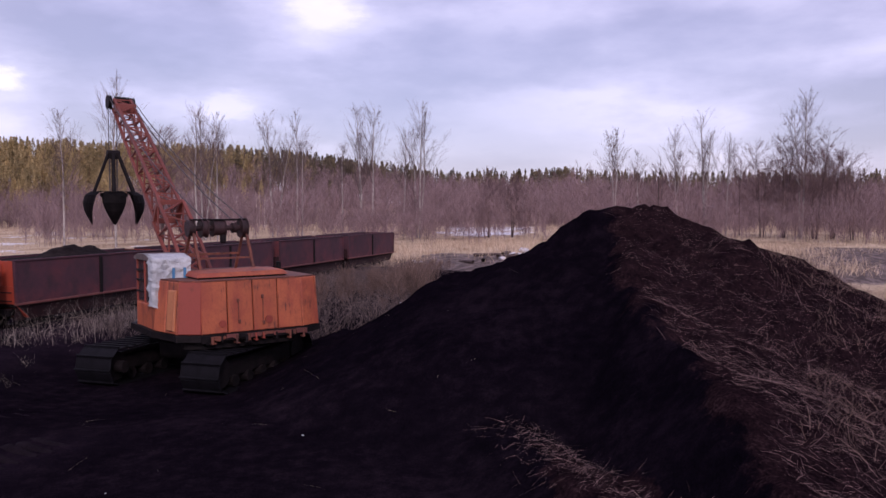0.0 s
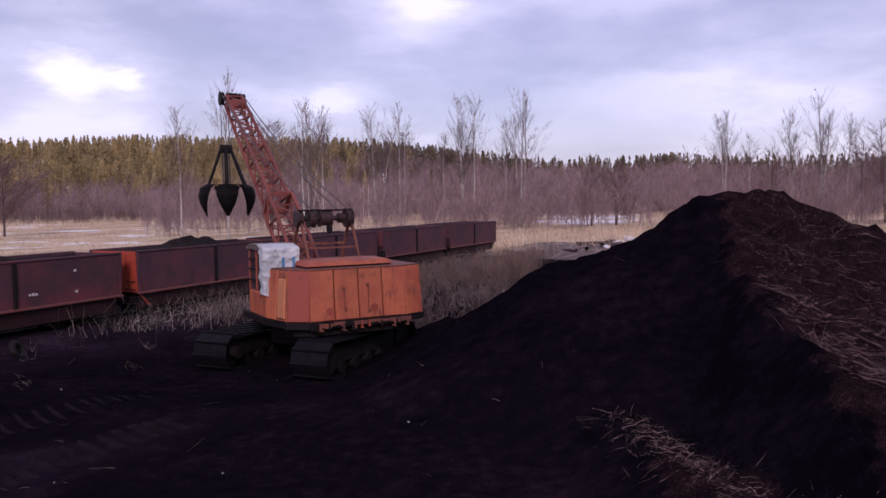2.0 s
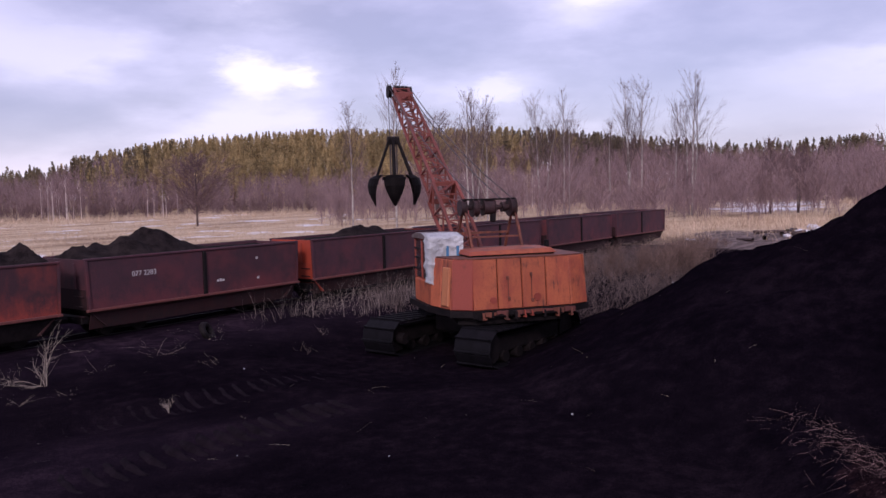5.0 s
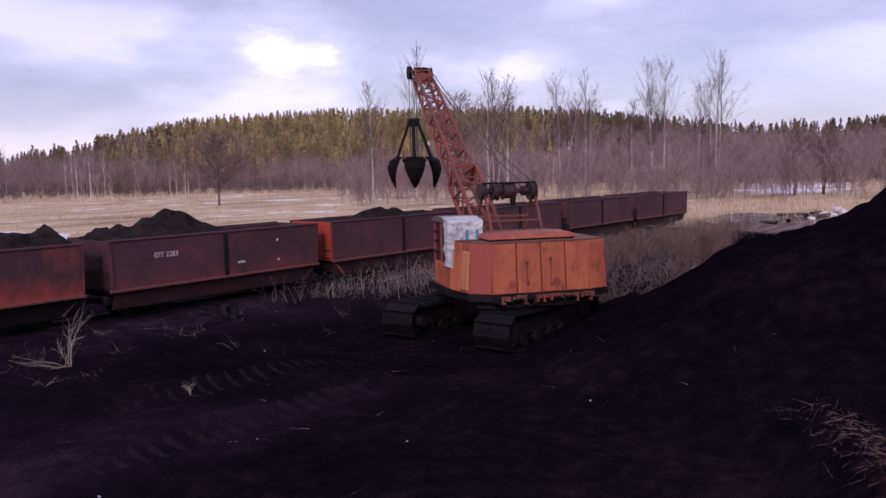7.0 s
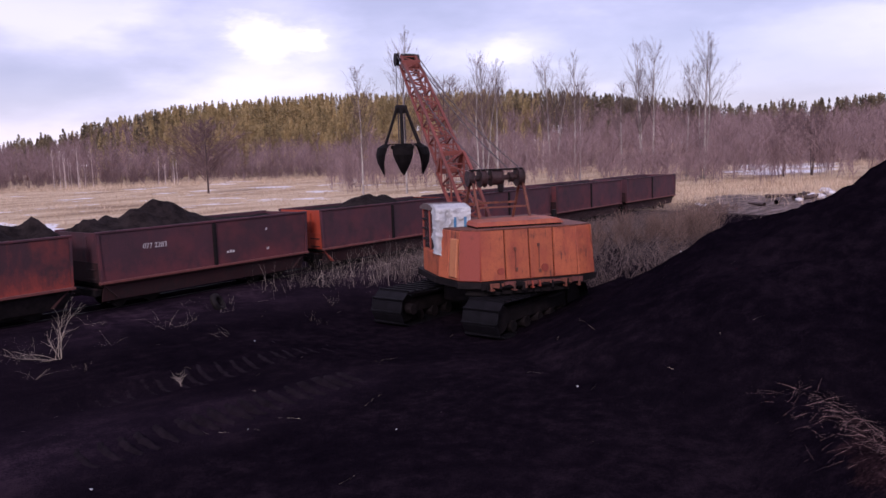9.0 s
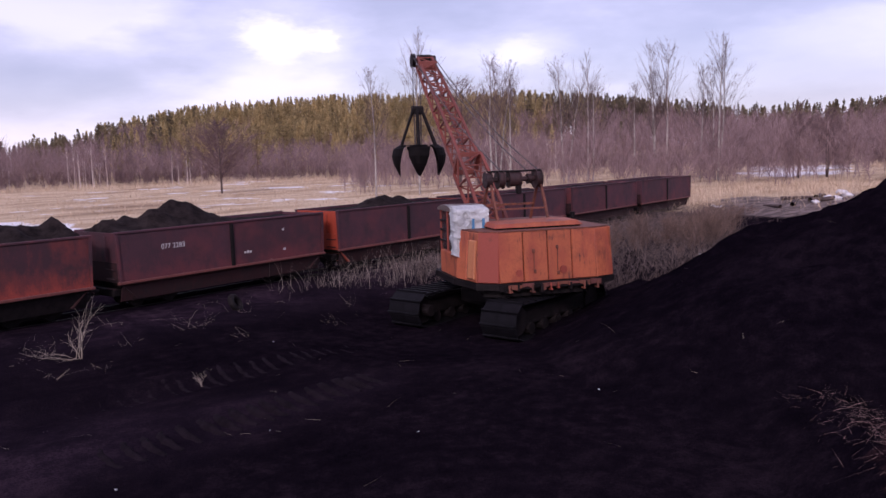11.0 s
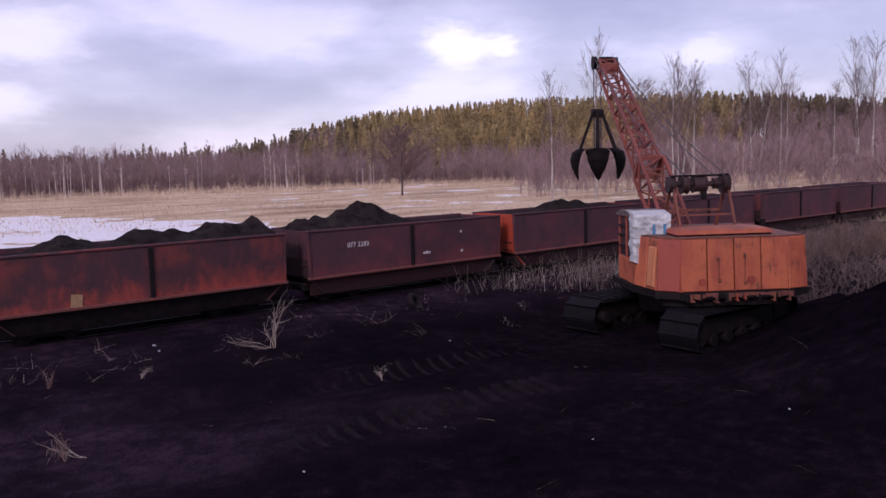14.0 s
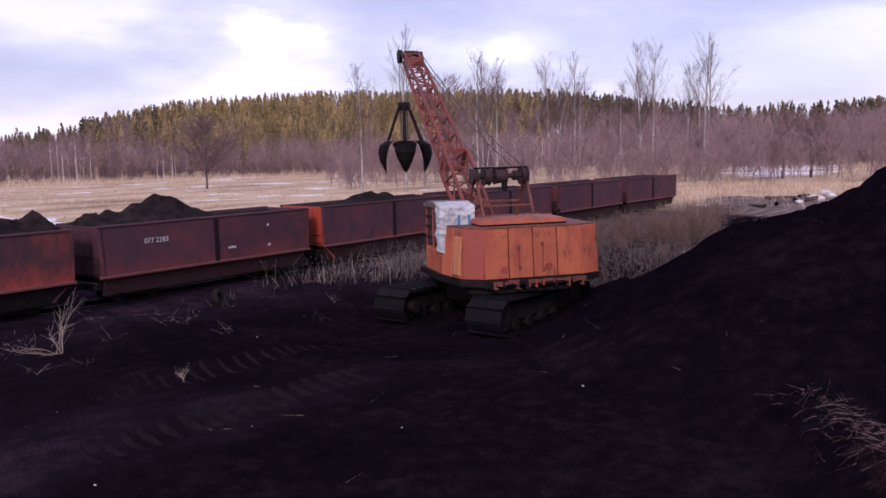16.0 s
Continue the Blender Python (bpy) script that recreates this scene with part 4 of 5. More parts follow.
for us, name in (((0.0, 0.37), "lower_boom"), ((0.3705, 1.0), "upper_boom")):
    base = on_turret(name, bar(B(), boom_at(us[0] + .001, -1, 1), boom_at(us[0] + .001, 1, 1), 0.08), BOOM_RED, "rusty red lattice boom section")
    for sx in (-1, 1):
        for sz in (-1, 1):
            steps = [us[0] + (us[1] - us[0]) * k / 4 for k in range(5)]
            for u0, u1 in zip(steps, steps[1:]):
                on_turret("chord", bar(B(), boom_at(u0 + 1e-4, sx, sz), boom_at(u1 - 1e-4, sx, sz), 0.075), BOOM_RED, parent=base)
    n = 6 if us[0] == 0 else 13
    for k in range(n):
        u0, u1 = us[0] + (us[1] - us[0]) * (k + 0.05) / n, us[0] + (us[1] - us[0]) * (k + 0.95) / n
        f = 1 if k % 2 else -1
        for sz in (-1, 1):
            on_turret("brace", bar(B(), boom_at(u0, -f, sz), boom_at(u1, f, sz), 0.04), BOOM_RED, parent=base)
            on_turret("brace", bar(B(), boom_at(u1, -1, sz), boom_at(u1, 1, sz), 0.035), BOOM_RED, parent=base)
        for sx in (-1, 1):
            on_turret("brace", bar(B(), boom_at(u0, sx, -f), boom_at(u1, sx, f), 0.04), BOOM_RED, parent=base)
splice = B()
for sz in (-1, 1):
    bar(splice, boom_at(0.37, -1.1, sz), boom_at(0.37, 1.1, sz), 0.12)
for sx in (-1, 1):
    bar(splice, boom_at(0.37, sx * 1.08, -1), boom_at(0.37, sx * 1.08, 1), 0.12)
on_turret("boom_splice", splice, BOOM_RED)
on_turret("head_plate", box(B(), -0.30, 0.30, 7.75, 8.05, 6.72, 6.98, 0.02), BOOM_RED)
on_turret("head_shaft", bar(B(), (-0.38, 8.36, 7.06), (0.38, 8.36, 7.06), 0.06, sides=12), GRIME)
for px, r in ((-0.36, 0.22), (-0.13, 0.20), (0.02, 0.20), (0.17, 0.20), (0.33, 0.18)):
    bm = bar(B(), (px - 0.03, 8.36, 7.06), (px + 0.03, 8.36, 7.06), r * 0.82, sides=22)
    for sx in (-1, 1):
        bar(bm, (px + sx * 0.03, 8.36, 7.06), (px + sx * 0.055, 8.36, 7.06), r, sides=22)
    on_turret("head_sheave", bm, GRIME, "black head sheave")


def rope(pts, r=0.014, parent=None):
    for a, b in zip(pts, pts[1:]):
        on_turret("rope", bar(B(), a, b, r, sides=5), CABLE, parent=parent)


def sagging(a, b, drop, n=5):
    a, b = Vector(a), Vector(b)
    return [a.lerp(b, k / n) - Vector((0, 0, drop * 4 * (k / n) * (1 - k / n))) for k in range(n + 1)]


for px, py in ((-0.5, -0.34), (0.42, 0.60), (0.3, 0.30)):
    rope(sagging((px * 0.75, 8.3, 7.20), (py, 0.0, 3.52), 0.25))
rope(sagging((0.19, 8.3, 6.86), (0.1, 2.0, 2.5), 0.1))

# grab with six open claws
GX, GY, GT, GR, GB = -0.22, 8.55, 5.42, 4.16, 3.28
grab = on_turret("grab_head", bar(B(), (GX - 0.19, GY, GT + 0.06), (GX + 0.19, GY, GT + 0.06), 0.12, sides=12), GRIME, "oily black clamshell grab with six claws")
on_turret("grab_block", box(B(), GX - 0.16, GX + 0.16, GY - 0.13, GY + 0.13, GT - 0.10, GT + 0.14, 0.04), GRIME, parent=grab)
on_turret("grab_ring", bar(B(), (GX, GY, GR - 0.02), (GX, GY, GR + 0.10), 0.40, sides=14), GRIME, parent=grab)
for px in (-0.12, 0.12):
    rope([(GX + px, GY, 7.02), (GX + px, GY, GT + 0.15)], 0.013, grab)
for px, py in ((-0.1, 0.1), (0.1, -0.1), (0.12, 0.1), (-0.12, -0.1)):
    rope([(GX + px, GY + py, GT), (GX + px, GY + py, GR + 0.1)], 0.013, grab)
for k in range(6):
    a = radians(60 * k + 18)
    c, s = math.cos(a), math.sin(a)
    on_turret("grab_rod", bar(B(), (GX + 0.17 * c, GY + 0.17 * s, GT + 0.05), (GX + 0.66 * c, GY + 0.66 * s, GR + 0.12), 0.05, sides=8), GRIME, parent=grab)
    prof = [(0.34, GR + 0.13, 0.16), (0.60, GR + 0.15, 0.27), (0.78, GR + 0.03, 0.34), (0.86, GR - 0.21, 0.32), (0.86, GR - 0.46, 0.23), (0.80, GR - 0.69, 0.12), (0.74, GB, 0.02)]
    bm = B()
    rows = []
    for i, (r, z, w) in enumerate(prof):
        row = []
        for q in (-1, -0.5, 0, 0.5, 1):
            bulge = 0.10 * (1 - q * q) * (w / 0.46)
            for depth in (0,):
                rr = r + bulge
                row.append(bm.verts.new((GX + rr * c - q * w * s, GY + rr * s + q * w * c, z)))
        rows.append(row)
    for r0, r1 in zip(rows, rows[1:]):
        for i in range(4):
            bm.faces.new((r0[i], r0[i + 1], r1[i + 1], r1[i]))
    bmesh.ops.solidify(bm, geom=bm.faces[:], thickness=0.05)
    bmesh.ops.recalc_face_normals(bm, faces=bm.faces)
    on_turret("claw", bm, GRIME, parent=grab, smooth=False)


# ---- woods, trees and dry plants ----
R = np.random.default_rng(11)


def blades(p, way, length, width, bend, seg=3):
    """Thin tapering ribbons: foot p, first direction, length, width, bend vector; returns corners and triangles."""
    n = len(p)
    side = np.cross(way, R.normal(size=(n, 3)))
    side /= np.linalg.norm(side, axis=1, keepdims=True) + 1e-9
    rows = []
    for k in range(seg + 1):
        t = k / seg
        c = p + way * (length * t)[:, None] + bend * (length * t * t)[:, None]
        w = (width * (1 - 0.75 * t) / 2)[:, None]
        rows += [c - side * w, c + side * w]
    v = np.stack(rows, 1)
    m = 2 * (seg + 1)
    f = []
    for k in range(seg):
        a = 2 * k
        f += [[a, a + 1, a + 3], [a, a + 3, a + 2]]
    f = (np.arange(n) * m)[:, None, None] + np.array(f)[None]
    return v.reshape(-1, 3), f.reshape(-1, 3)


def joined(parts):
    vs, fs, off = [], [], 0
    for v, f in parts:
        vs.append(v)
        fs.append(f + off)
        off += len(v)
    return np.concatenate(vs), np.concatenate(fs)


def unit(v):
    return v / (np.linalg.norm(v, axis=-1, keepdims=True) + 1e-9)


def az_el(x, y):
    az = np.degrees(np.arctan2(y - EYE[1], x - EYE[0]))
    return az, np.interp(az, SKY_AZ, SKY_EL)


def spread(n, az0, az1, d0, d1):
    az = np.radians(R.uniform(az0, az1, n))
    d = np.sqrt(R.uniform(d0**2, d1**2, n))
    return EYE[0] + d * np.cos(az), EYE[1] + d * np.sin(az), d


def stamp(templates, x, y, z, h, wide=None):
    """Copies of unit-high templates, turned at random and scaled to the heights h."""
    out = []
    pick = R.integers(0, len(templates), len(x))
    for k, (v, f) in enumerate(templates):
        q = np.where(pick == k)[0]
        if not len(q):
            continue
        a = R.uniform(0, 6.28, len(q))
        c, s = np.cos(a), np.sin(a)
        w = h[q] * (1.0 if wide is None else wide[q])
        X = (v[None, :, 0] * c[:, None] - v[None, :, 1] * s[:, None]) * w[:, None] + x[q][:, None]
        Y = (v[None, :, 0] * s[:, None] + v[None, :, 1] * c[:, None]) * w[:, None] + y[q][:, None]
        Z = v[None, :, 2] * h[q][:, None] + z[q][:, None]
        vv = np.stack([X, Y, Z], -1).reshape(-1, 3)
        ff = (f[None] + (np.arange(len(q)) * len(v))[:, None, None]).reshape(-1, 3)
        out.append((vv, ff))
    return joined(out)


OCTA_V = np.array([[1, 0, 0], [-1, 0, 0], [0, 1, 0], [0, -1, 0], [0, 0, 1], [0, 0, -1]], float)
OCTA_F = np.array([[0, 2, 4], [2, 1, 4], [1, 3, 4], [3, 0, 4], [2, 0, 5], [1, 2, 5], [3, 1, 5], [0, 3, 5]])


def pine_crown():
    """A pine crown of many small needle sprays over the upper two thirds of a unit height."""
    n = 250
    t = 0.27 + 0.72 * R.uniform(size=n)
    full = np.minimum(1.0, ((1.01 - t) / 0.52) ** 0.85) * np.minimum(1.0, 0.4 + (t - 0.26) * 3.0)
    a = R.uniform(0, 6.28, n)
    lobes = 0.78 + 0.22 * np.sin(a * 3 + t * 17 + R.uniform(0, 6))
    r = 0.145 * full * lobes * R.uniform(0.30, 1.0, n) ** 0.5
    p = np.stack([r * np.cos(a), r * np.sin(a), t - r * 0.25], 1)
    out = []
    for _ in range(2):
        way = unit(np.stack([np.cos(a), np.sin(a), R.uniform(-0.1, 1.1, n)], 1) + R.normal(size=(n, 3)) * 0.5)
        out.append(spikes(p - way * 0.018, way, R.uniform(0.036, 0.070, n) * (1.2 - 0.6 * t), R.uniform(0.028, 0.052, n) * (1.2 - 0.75 * t)))
    return joined(out)


def spikes(p, way, length, width):
    """Thin straight twigs, one tapering sliver each."""
    n = len(p)
    side = unit(np.cross(way, R.normal(size=(n, 3)))) * (width / 2)[:, None]
    v = np.stack([p - side, p + side, p + way * length[:, None]], 1).reshape(-1, 3)
    return v, np.arange(3 * n).reshape(n, 3)


def twiggy(boughs, twigs, crown0=0.2, reach=1.0, trunk=0.009, fine=0.004, stems=1):
    """A leafless tree or bush of unit height: slim stems, rising boughs and a cloud of twigs."""
    out = []
    for _ in range(stems):
        base = R.normal(size=2) * (0.07 if stems > 1 else 0.0)
        lean = R.normal(size=2) * (0.10 if stems > 1 else 0.035)
        top = R.uniform(0.75, 1.0) if stems > 1 else 0.98
        p0 = np.array([[base[0], base[1], 0.0]] * 2)
        up = np.array([[lean[0], lean[1], 1.0]] * 2)
        out.append(spikes(p0, up, np.full(2, top), np.full(2, trunk)))
        t = crown0 + (0.96 - crown0) * R.uniform(size=boughs) ** 0.85
        a = R.uniform(0, 6.28, boughs)
        foot = np.stack([base[0] + lean[0] * t * top, base[1] + lean[1] * t * top, t * top], 1)
        way = unit(np.stack([np.cos(a), np.sin(a), R.uniform(0.8, 2.4, boughs)], 1))
        ln = np.clip((1.06 - t) * R.uniform(0.35, 0.75, boughs), 0.05, 0.34) * reach
        out.append(spikes(foot, way, ln, np.full(boughs, fine * 1.7)))
        q = R.integers(0, boughs, twigs)
        f2 = foot[q] + way[q] * (ln[q] * R.uniform(0.15, 0.95, twigs))[:, None]
        w2 = unit(way[q] + R.normal(size=(twigs, 3)) * 0.55 + np.array([0, 0, 0.25]))
        out.append(spikes(f2, w2, ln[q] * R.uniform(0.3, 0.65, twigs), np.full(twigs, fine)))
    return joined(out)


# pines on the hill
x, y, d = spread(4700, -30, 108, 206, 322)
az, el = az_el(x, y)
jag = R.normal(size=len(x)) * 3
keep = ((az > 40 + jag) & (az < 60 + jag)) | ((az > 24) & (az <= 40 + jag) & (d > 248)) | (d > 282) | (R.uniform(size=len(x)) < 0.05)
x, y, d = x[keep], y[keep], d[keep]
az, el = az_el(x, y)
z = land_z(x, y)
h = np.clip(el * 300 + 3.8 - np.interp(d, [214, 300], [0, 1]) * np.clip(el * 300 + 3.8 - 15.5, 0, 40), 6, 15.5) * R.uniform(0.86, 1.02, len(x))
h = np.where(d < 250, np.minimum(h, 13.0 * R.uniform(0.8, 1.05, len(x))), h)
crowns = [pine_crown() for _ in range(9)]
# trees in the sun patch get the paler needle colour, the others the darker
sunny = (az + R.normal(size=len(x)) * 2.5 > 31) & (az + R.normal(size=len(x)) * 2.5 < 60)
for name, q, needle, label in (("pine_wood", sunny, PINE_SUNLIT, "distant pine wood covering the low hill, sunlight put into its yellow-green"),
                               ("dark_pine_wood", ~sunny, PINE_SHADED, "green line of pines along the far rise, dulled as out of the sun")):
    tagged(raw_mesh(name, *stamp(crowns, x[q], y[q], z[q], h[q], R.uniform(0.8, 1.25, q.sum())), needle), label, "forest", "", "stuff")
trunks = [spikes(np.zeros((3, 3)), np.array([[0, 0, 1.0]] * 3), np.full(3, 0.95), np.full(3, 0.022))]
tagged(raw_mesh("pine_trunks", *stamp(trunks, x, y, z, h), PINE_BARK), "brown pine trunks of the distant wood", "forest", "", "stuff")

# bare birch and alder belt along the foot of the hill
tem = [twiggy(38, 130, 0.14, 1.05, 0.009, 0.0048) for _ in range(9)]
x, y, d = spread(2900, -30, 112, 166, 230)
az, el = az_el(x, y)
tall = np.interp(az, [22, 42, 58, 66], [1.0, 0.30, 0.12, 0.45])
h = (R.uniform(4.2, 8.4, len(x)) * (1 - tall) + R.uniform(6.5, 12.0, len(x)) * tall) * (0.66 + 0.68 * fbm(x, y, 16.0, 3, 73))
tagged(raw_mesh("bare_wood", *stamp(tem, x, y, land_z(x, y), h), THICKET), "purple-brown belt of leafless birch and alder", "forest", "", "stuff")
x, y, d = spread(900, -30, 38, 226, 296)
h = R.uniform(9, 13.0, len(x)) * np.clip(az_el(x, y)[1] / 0.05, 0.7, 1.1)
tagged(raw_mesh("bare_wood_behind", *stamp(tem, x, y, land_z(x, y), h), THICKET), "purple-brown leafless wood further back", "forest", "", "stuff")
x, y, d = spread(800, 58, 108, 226, 292)
h = np.clip(R.uniform(0.70, 0.93, len(x)) * (az_el(x, y)[1] * d + 3.8 - land_z(x, y)), 5, 13)
tagged(raw_mesh("bare_wood_on_the_rise", *stamp(tem, x, y, land_z(x, y), h), THICKET), "purple-brown leafless wood on the far rise", "forest", "", "stuff")
# undergrowth that closes the foot of the belt
x, y, d = spread(2000, -30, 112, 161, 206)
tagged(raw_mesh("undergrowth", *stamp([twiggy(14, 40, 0.03, 1.9, 0.012, 0.010, 3) for _ in range(6)], x, y, land_z(x, y), R.uniform(0.9, 3.8, len(x))), DARK_TWIG),
       "tangled leafless undergrowth below the birches", "bushes", "", "stuff")
# white stems in groups
cx, cy, _ = spread(22, 28, 92, 157, 171)
per = R.integers(3, 11, 22)
x = np.repeat(cx, per) + R.normal(size=per.sum()) * 1.7
y = np.repeat(cy, per) + R.normal(size=per.sum()) * 2.4
tagged(raw_mesh("birch_stems", *stamp([twiggy(7, 30, 0.62, 0.75, 0.017, 0.0026) for _ in range(6)], x, y, land_z(x, y), R.uniform(4.2, 8.4, len(x))), WHITE_STEMS),
       "groups of pale birch stems at the wood's edge", "forest", "", "stuff")
# nearer scrub beyond the train
x, y, d = spread(760, 4, 46, 78, 142)
keep = (R.uniform(size=len(x)) < np.clip((az_el(x, y)[0] - 4) / 14, 0.15, 1)) & (fbm(x, y, 12.0, 2, 71) > 0.42)
x, y = x[keep], y[keep]
tagged(raw_mesh("scrub", *stamp([twiggy(26, 110, 0.08, 1.2, 0.009, 0.0042, 2) for _ in range(8)], x, y, land_z(x, y), 1.6 + 11.0 * np.clip(fbm(x, y, 9.0, 2, 72) - 0.25, 0, 1) * R.uniform(0.6, 1.3, len(x))), THICKET),
       "grey-brown leafless scrub beyond the train", "bushes", "", "stuff")
x, y, d = spread(300, -26, 3, 96, 124)
tagged(raw_mesh("scrub_by_the_road", *stamp([twiggy(26, 90, 0.08, 1.2, 0.009, 0.0045, 2) for _ in range(6)], x, y, land_z(x, y), R.uniform(2.5, 6.8, len(x))), THICKET),
       "brown leafless scrub along the wet road", "bushes", "", "stuff")


def tube(pts, radii, sides):
    pts = np.asarray(pts, float)
    n = len(pts)
    d = unit(np.gradient(pts, axis=0))
    u = unit(np.cross(d, np.array([0.31, 0.17, 0.9]) + 0.01))
    w = np.cross(d, u)
    a = np.arange(sides) / sides * 6.2832
    v = (pts[:, None] + (u[:, None] * np.cos(a)[None, :, None] + w[:, None] * np.sin(a)[None, :, None]) * np.asarray(radii)[:, None, None]).reshape(-1, 3)
    f = []
    for i in range(n - 1):
        for j in range(sides):
            k = (j + 1) % sides
            f += [[i * sides + j, i * sides + k, (i + 1) * sides + k], [i * sides + j, (i + 1) * sides + k, (i + 1) * sides + j]]
    return v, np.array(f)


def tree(x, y, h, bark, label, stems=1, limbs=22, crown0=0.35, reach=0.20, seed=0, lean=0.0, twigs=10, stout=1.0, fine_mat=None, flare=1.0):
    """A leafless tree: tapered trunks with limbs, and a crown of branches and twigs."""
    g = np.random.default_rng(seed)
    t = thing("bare_tree", pose(x, y, ground_at(x, y) - 0.05), label, "tree", "bare trees in the marsh")
    wood, fine = [], []
    for s in range(stems):
        hh = h * (1 if s == 0 else g.uniform(0.75, 0.97))
        off = g.normal(size=2) * (0.05 * h if stems > 1 else 0)
        ks = np.linspace(0, 1, 9)
        drift = np.cumsum(g.normal(size=(9, 2)) * 0.008 * h, 0) * ks[:, None]
        trunk = np.stack([drift[:, 0] + off[0] * (0.25 + ks * 0.75) + lean * hh * ks, drift[:, 1] + off[1] * (0.25 + ks * 0.75), ks * hh], 1)
        r0 = (0.0065 * hh + 0.015) * stout
        wood.append(tube(trunk, r0 * (1.03 - ks) ** 0.8 + 0.006, 6))
        for _ in range(limbs):
            u = crown0 + (0.97 - crown0) * g.uniform() ** 0.8
            foot = np.array([np.interp(u, ks, trunk[:, i]) for i in range(3)])
            a = g.uniform(0, 6.28)
            ln = hh * reach * g.uniform(0.6, 1.15) * 2.0 * (1.04 - u) ** 0.75
            way = unit(np.array([flare * math.cos(a), flare * math.sin(a), g.uniform(1.2, 2.2)]))
            kk = np.linspace(0, 1, 5)
            path = foot + way * (ln * kk)[:, None] + np.array([0, 0, 0.16]) * (ln * kk**2)[:, None] + g.normal(size=(5, 3)) * 0.018 * ln * kk[:, None]
            rb = r0 * (1.03 - u) ** 0.8 * 0.28 + 0.004
            fine.append(tube(path, rb * (1.02 - kk) + 0.004, 3))
            q = g.uniform(0.12, 1.0, twigs)
            ft = np.stack([np.interp(q, kk, path[:, i]) for i in range(3)], 1)
            wy = unit(way + g.normal(size=(twigs, 3)) * 0.36 + np.array([0, 0, 0.22]))
            tl = ln * g.uniform(0.2, 0.5, twigs)
            fine.append(blades(ft, wy, tl, np.full(twigs, 0.022 * stout), g.normal(size=(twigs, 3)) * 0.12, 2))
            q2 = g.integers(0, twigs, twigs * 2)
            f2 = ft[q2] + wy[q2] * (tl[q2] * g.uniform(0.3, 0.9, twigs * 2))[:, None]
            w2 = unit(wy[q2] + g.normal(size=(twigs * 2, 3)) * 0.6)
            fine.append(spikes(f2, w2, tl[q2] * 0.6, np.full(twigs * 2, 0.018 * stout)))
    a = raw_mesh("trunk", *joined(wood), bark, True)
    b = raw_mesh("crown", *joined(fine), fine_mat or TWIG)
    a.parent = b.parent = t
    return t


BIRCH = "tall leafless birch with a pale trunk and fine twigs"
DARK = "tall leafless alder with a dark trunk"
for k, (tx, ty, th, stems, kind) in enumerate((
        (86.6, 15.2, 17.6, 3, BIRCH), (90.0, 24.4, 17.4, 2, BIRCH), (87.5, 22.0, 17.5, 1, BIRCH), (83.0, 34.4, 16.5, 2, BIRCH), (84.0, 31.4, 16.6, 1, BIRCH),
        (70.0, 36.5, 15.0, 2, BIRCH), (68.0, 33.0, 14.5, 1, BIRCH), (52.0, 33.6, 16.2, 1, BIRCH), (47.5, 35.5, 12.6, 1, BIRCH), (91.0, 19.0, 14.5, 1, BIRCH),
        (78.0, 27.5, 12.0, 1, BIRCH), (58.0, 33.0, 12.5, 2, DARK), (60.5, 30.5, 14.5, 1, BIRCH), (94.0, 29.5, 13.0, 1, BIRCH),
        (104.0, -8.2, 15.0, 2, BIRCH), (106.0, -11.2, 12.0, 1, BIRCH), (104.5, -16.6, 15.0, 2, BIRCH), (104.8, -20.2, 17.2, 3, BIRCH), (106.5, -23.0, 14.0, 1, BIRCH),
        (103.0, -27.5, 12.8, 3, DARK), (101.5, -29.8, 13.2, 4, DARK), (100.0, -31.6, 18.6, 2, BIRCH), (98.5, -33.2, 13.4, 4, DARK), (97.0, -37.5, 11.0, 2, DARK),
        (105.0, -14.0, 10.0, 2, DARK), (90.8, 6.8, 9.2, 3, DARK), (93.5, 4.4, 8.2, 3, DARK), (112.0, -25.0, 11.0, 1, DARK), (99.0, -35.4, 12.0, 3, DARK))):
    wide = 0.27 if kind == DARK else 0.215
    tree(tx, ty, th, BARK_BIRCH if kind == BIRCH else BARK_DARK, kind, stems, (36 if stems < 3 else 26) if kind == BIRCH else 40, 0.30 if kind == BIRCH else 0.18, wide, 40 + k, 0.0, 10 if kind == BIRCH else 15, 1.0, TWIG if kind == BIRCH else DARK_TWIG, 1.0 if kind == BIRCH else 2.3)
tree(51.0, 65.8, 8.9, BARK_DARK, "lone dark leafless tree standing in the tan marsh", 1, 90, 0.10, 0.42, 7, 0.0, 18, 1.9, DARK_TWIG, 3.0)
tree(64.0, 29.5, 9.5, BARK_BIRCH, "pale birch trunk leaning far over in the scrub", 1, 8, 0.6, 0.12, 9, -0.55, 5)
tree(92.0, -14.6, 10.5, BARK_DARK, "dark broken trunk of a dead tree beyond the heap", 1, 5, 0.85, 0.05, 10, 0.0, 3)


# reeds between the train, the excavator and the heap
def off_snow(p):
    """Drops the points that fall on the snow patch beyond the train's end."""
    d = np.hypot(p[:, 0] - EYE[0], p[:, 1] - EYE[1])
    a = az_el(p[:, 0], p[:, 1])[0]
    return p[~((a > 11.0) & (a < 18.8) & (d > 110)) | (R.uniform(size=len(p)) < 0.12)]


def off_mud(x, y):
    """True away from the wet wheel-worn patch beyond the train."""
    a, d = az_el(x, y)[0], np.hypot(x - EYE[0], y - EYE[1])
    return ~((a > 10.5) & (a < 19.5) & (d > 35.5) & (d < 64)) | (R.uniform(size=len(x)) < 0.10)


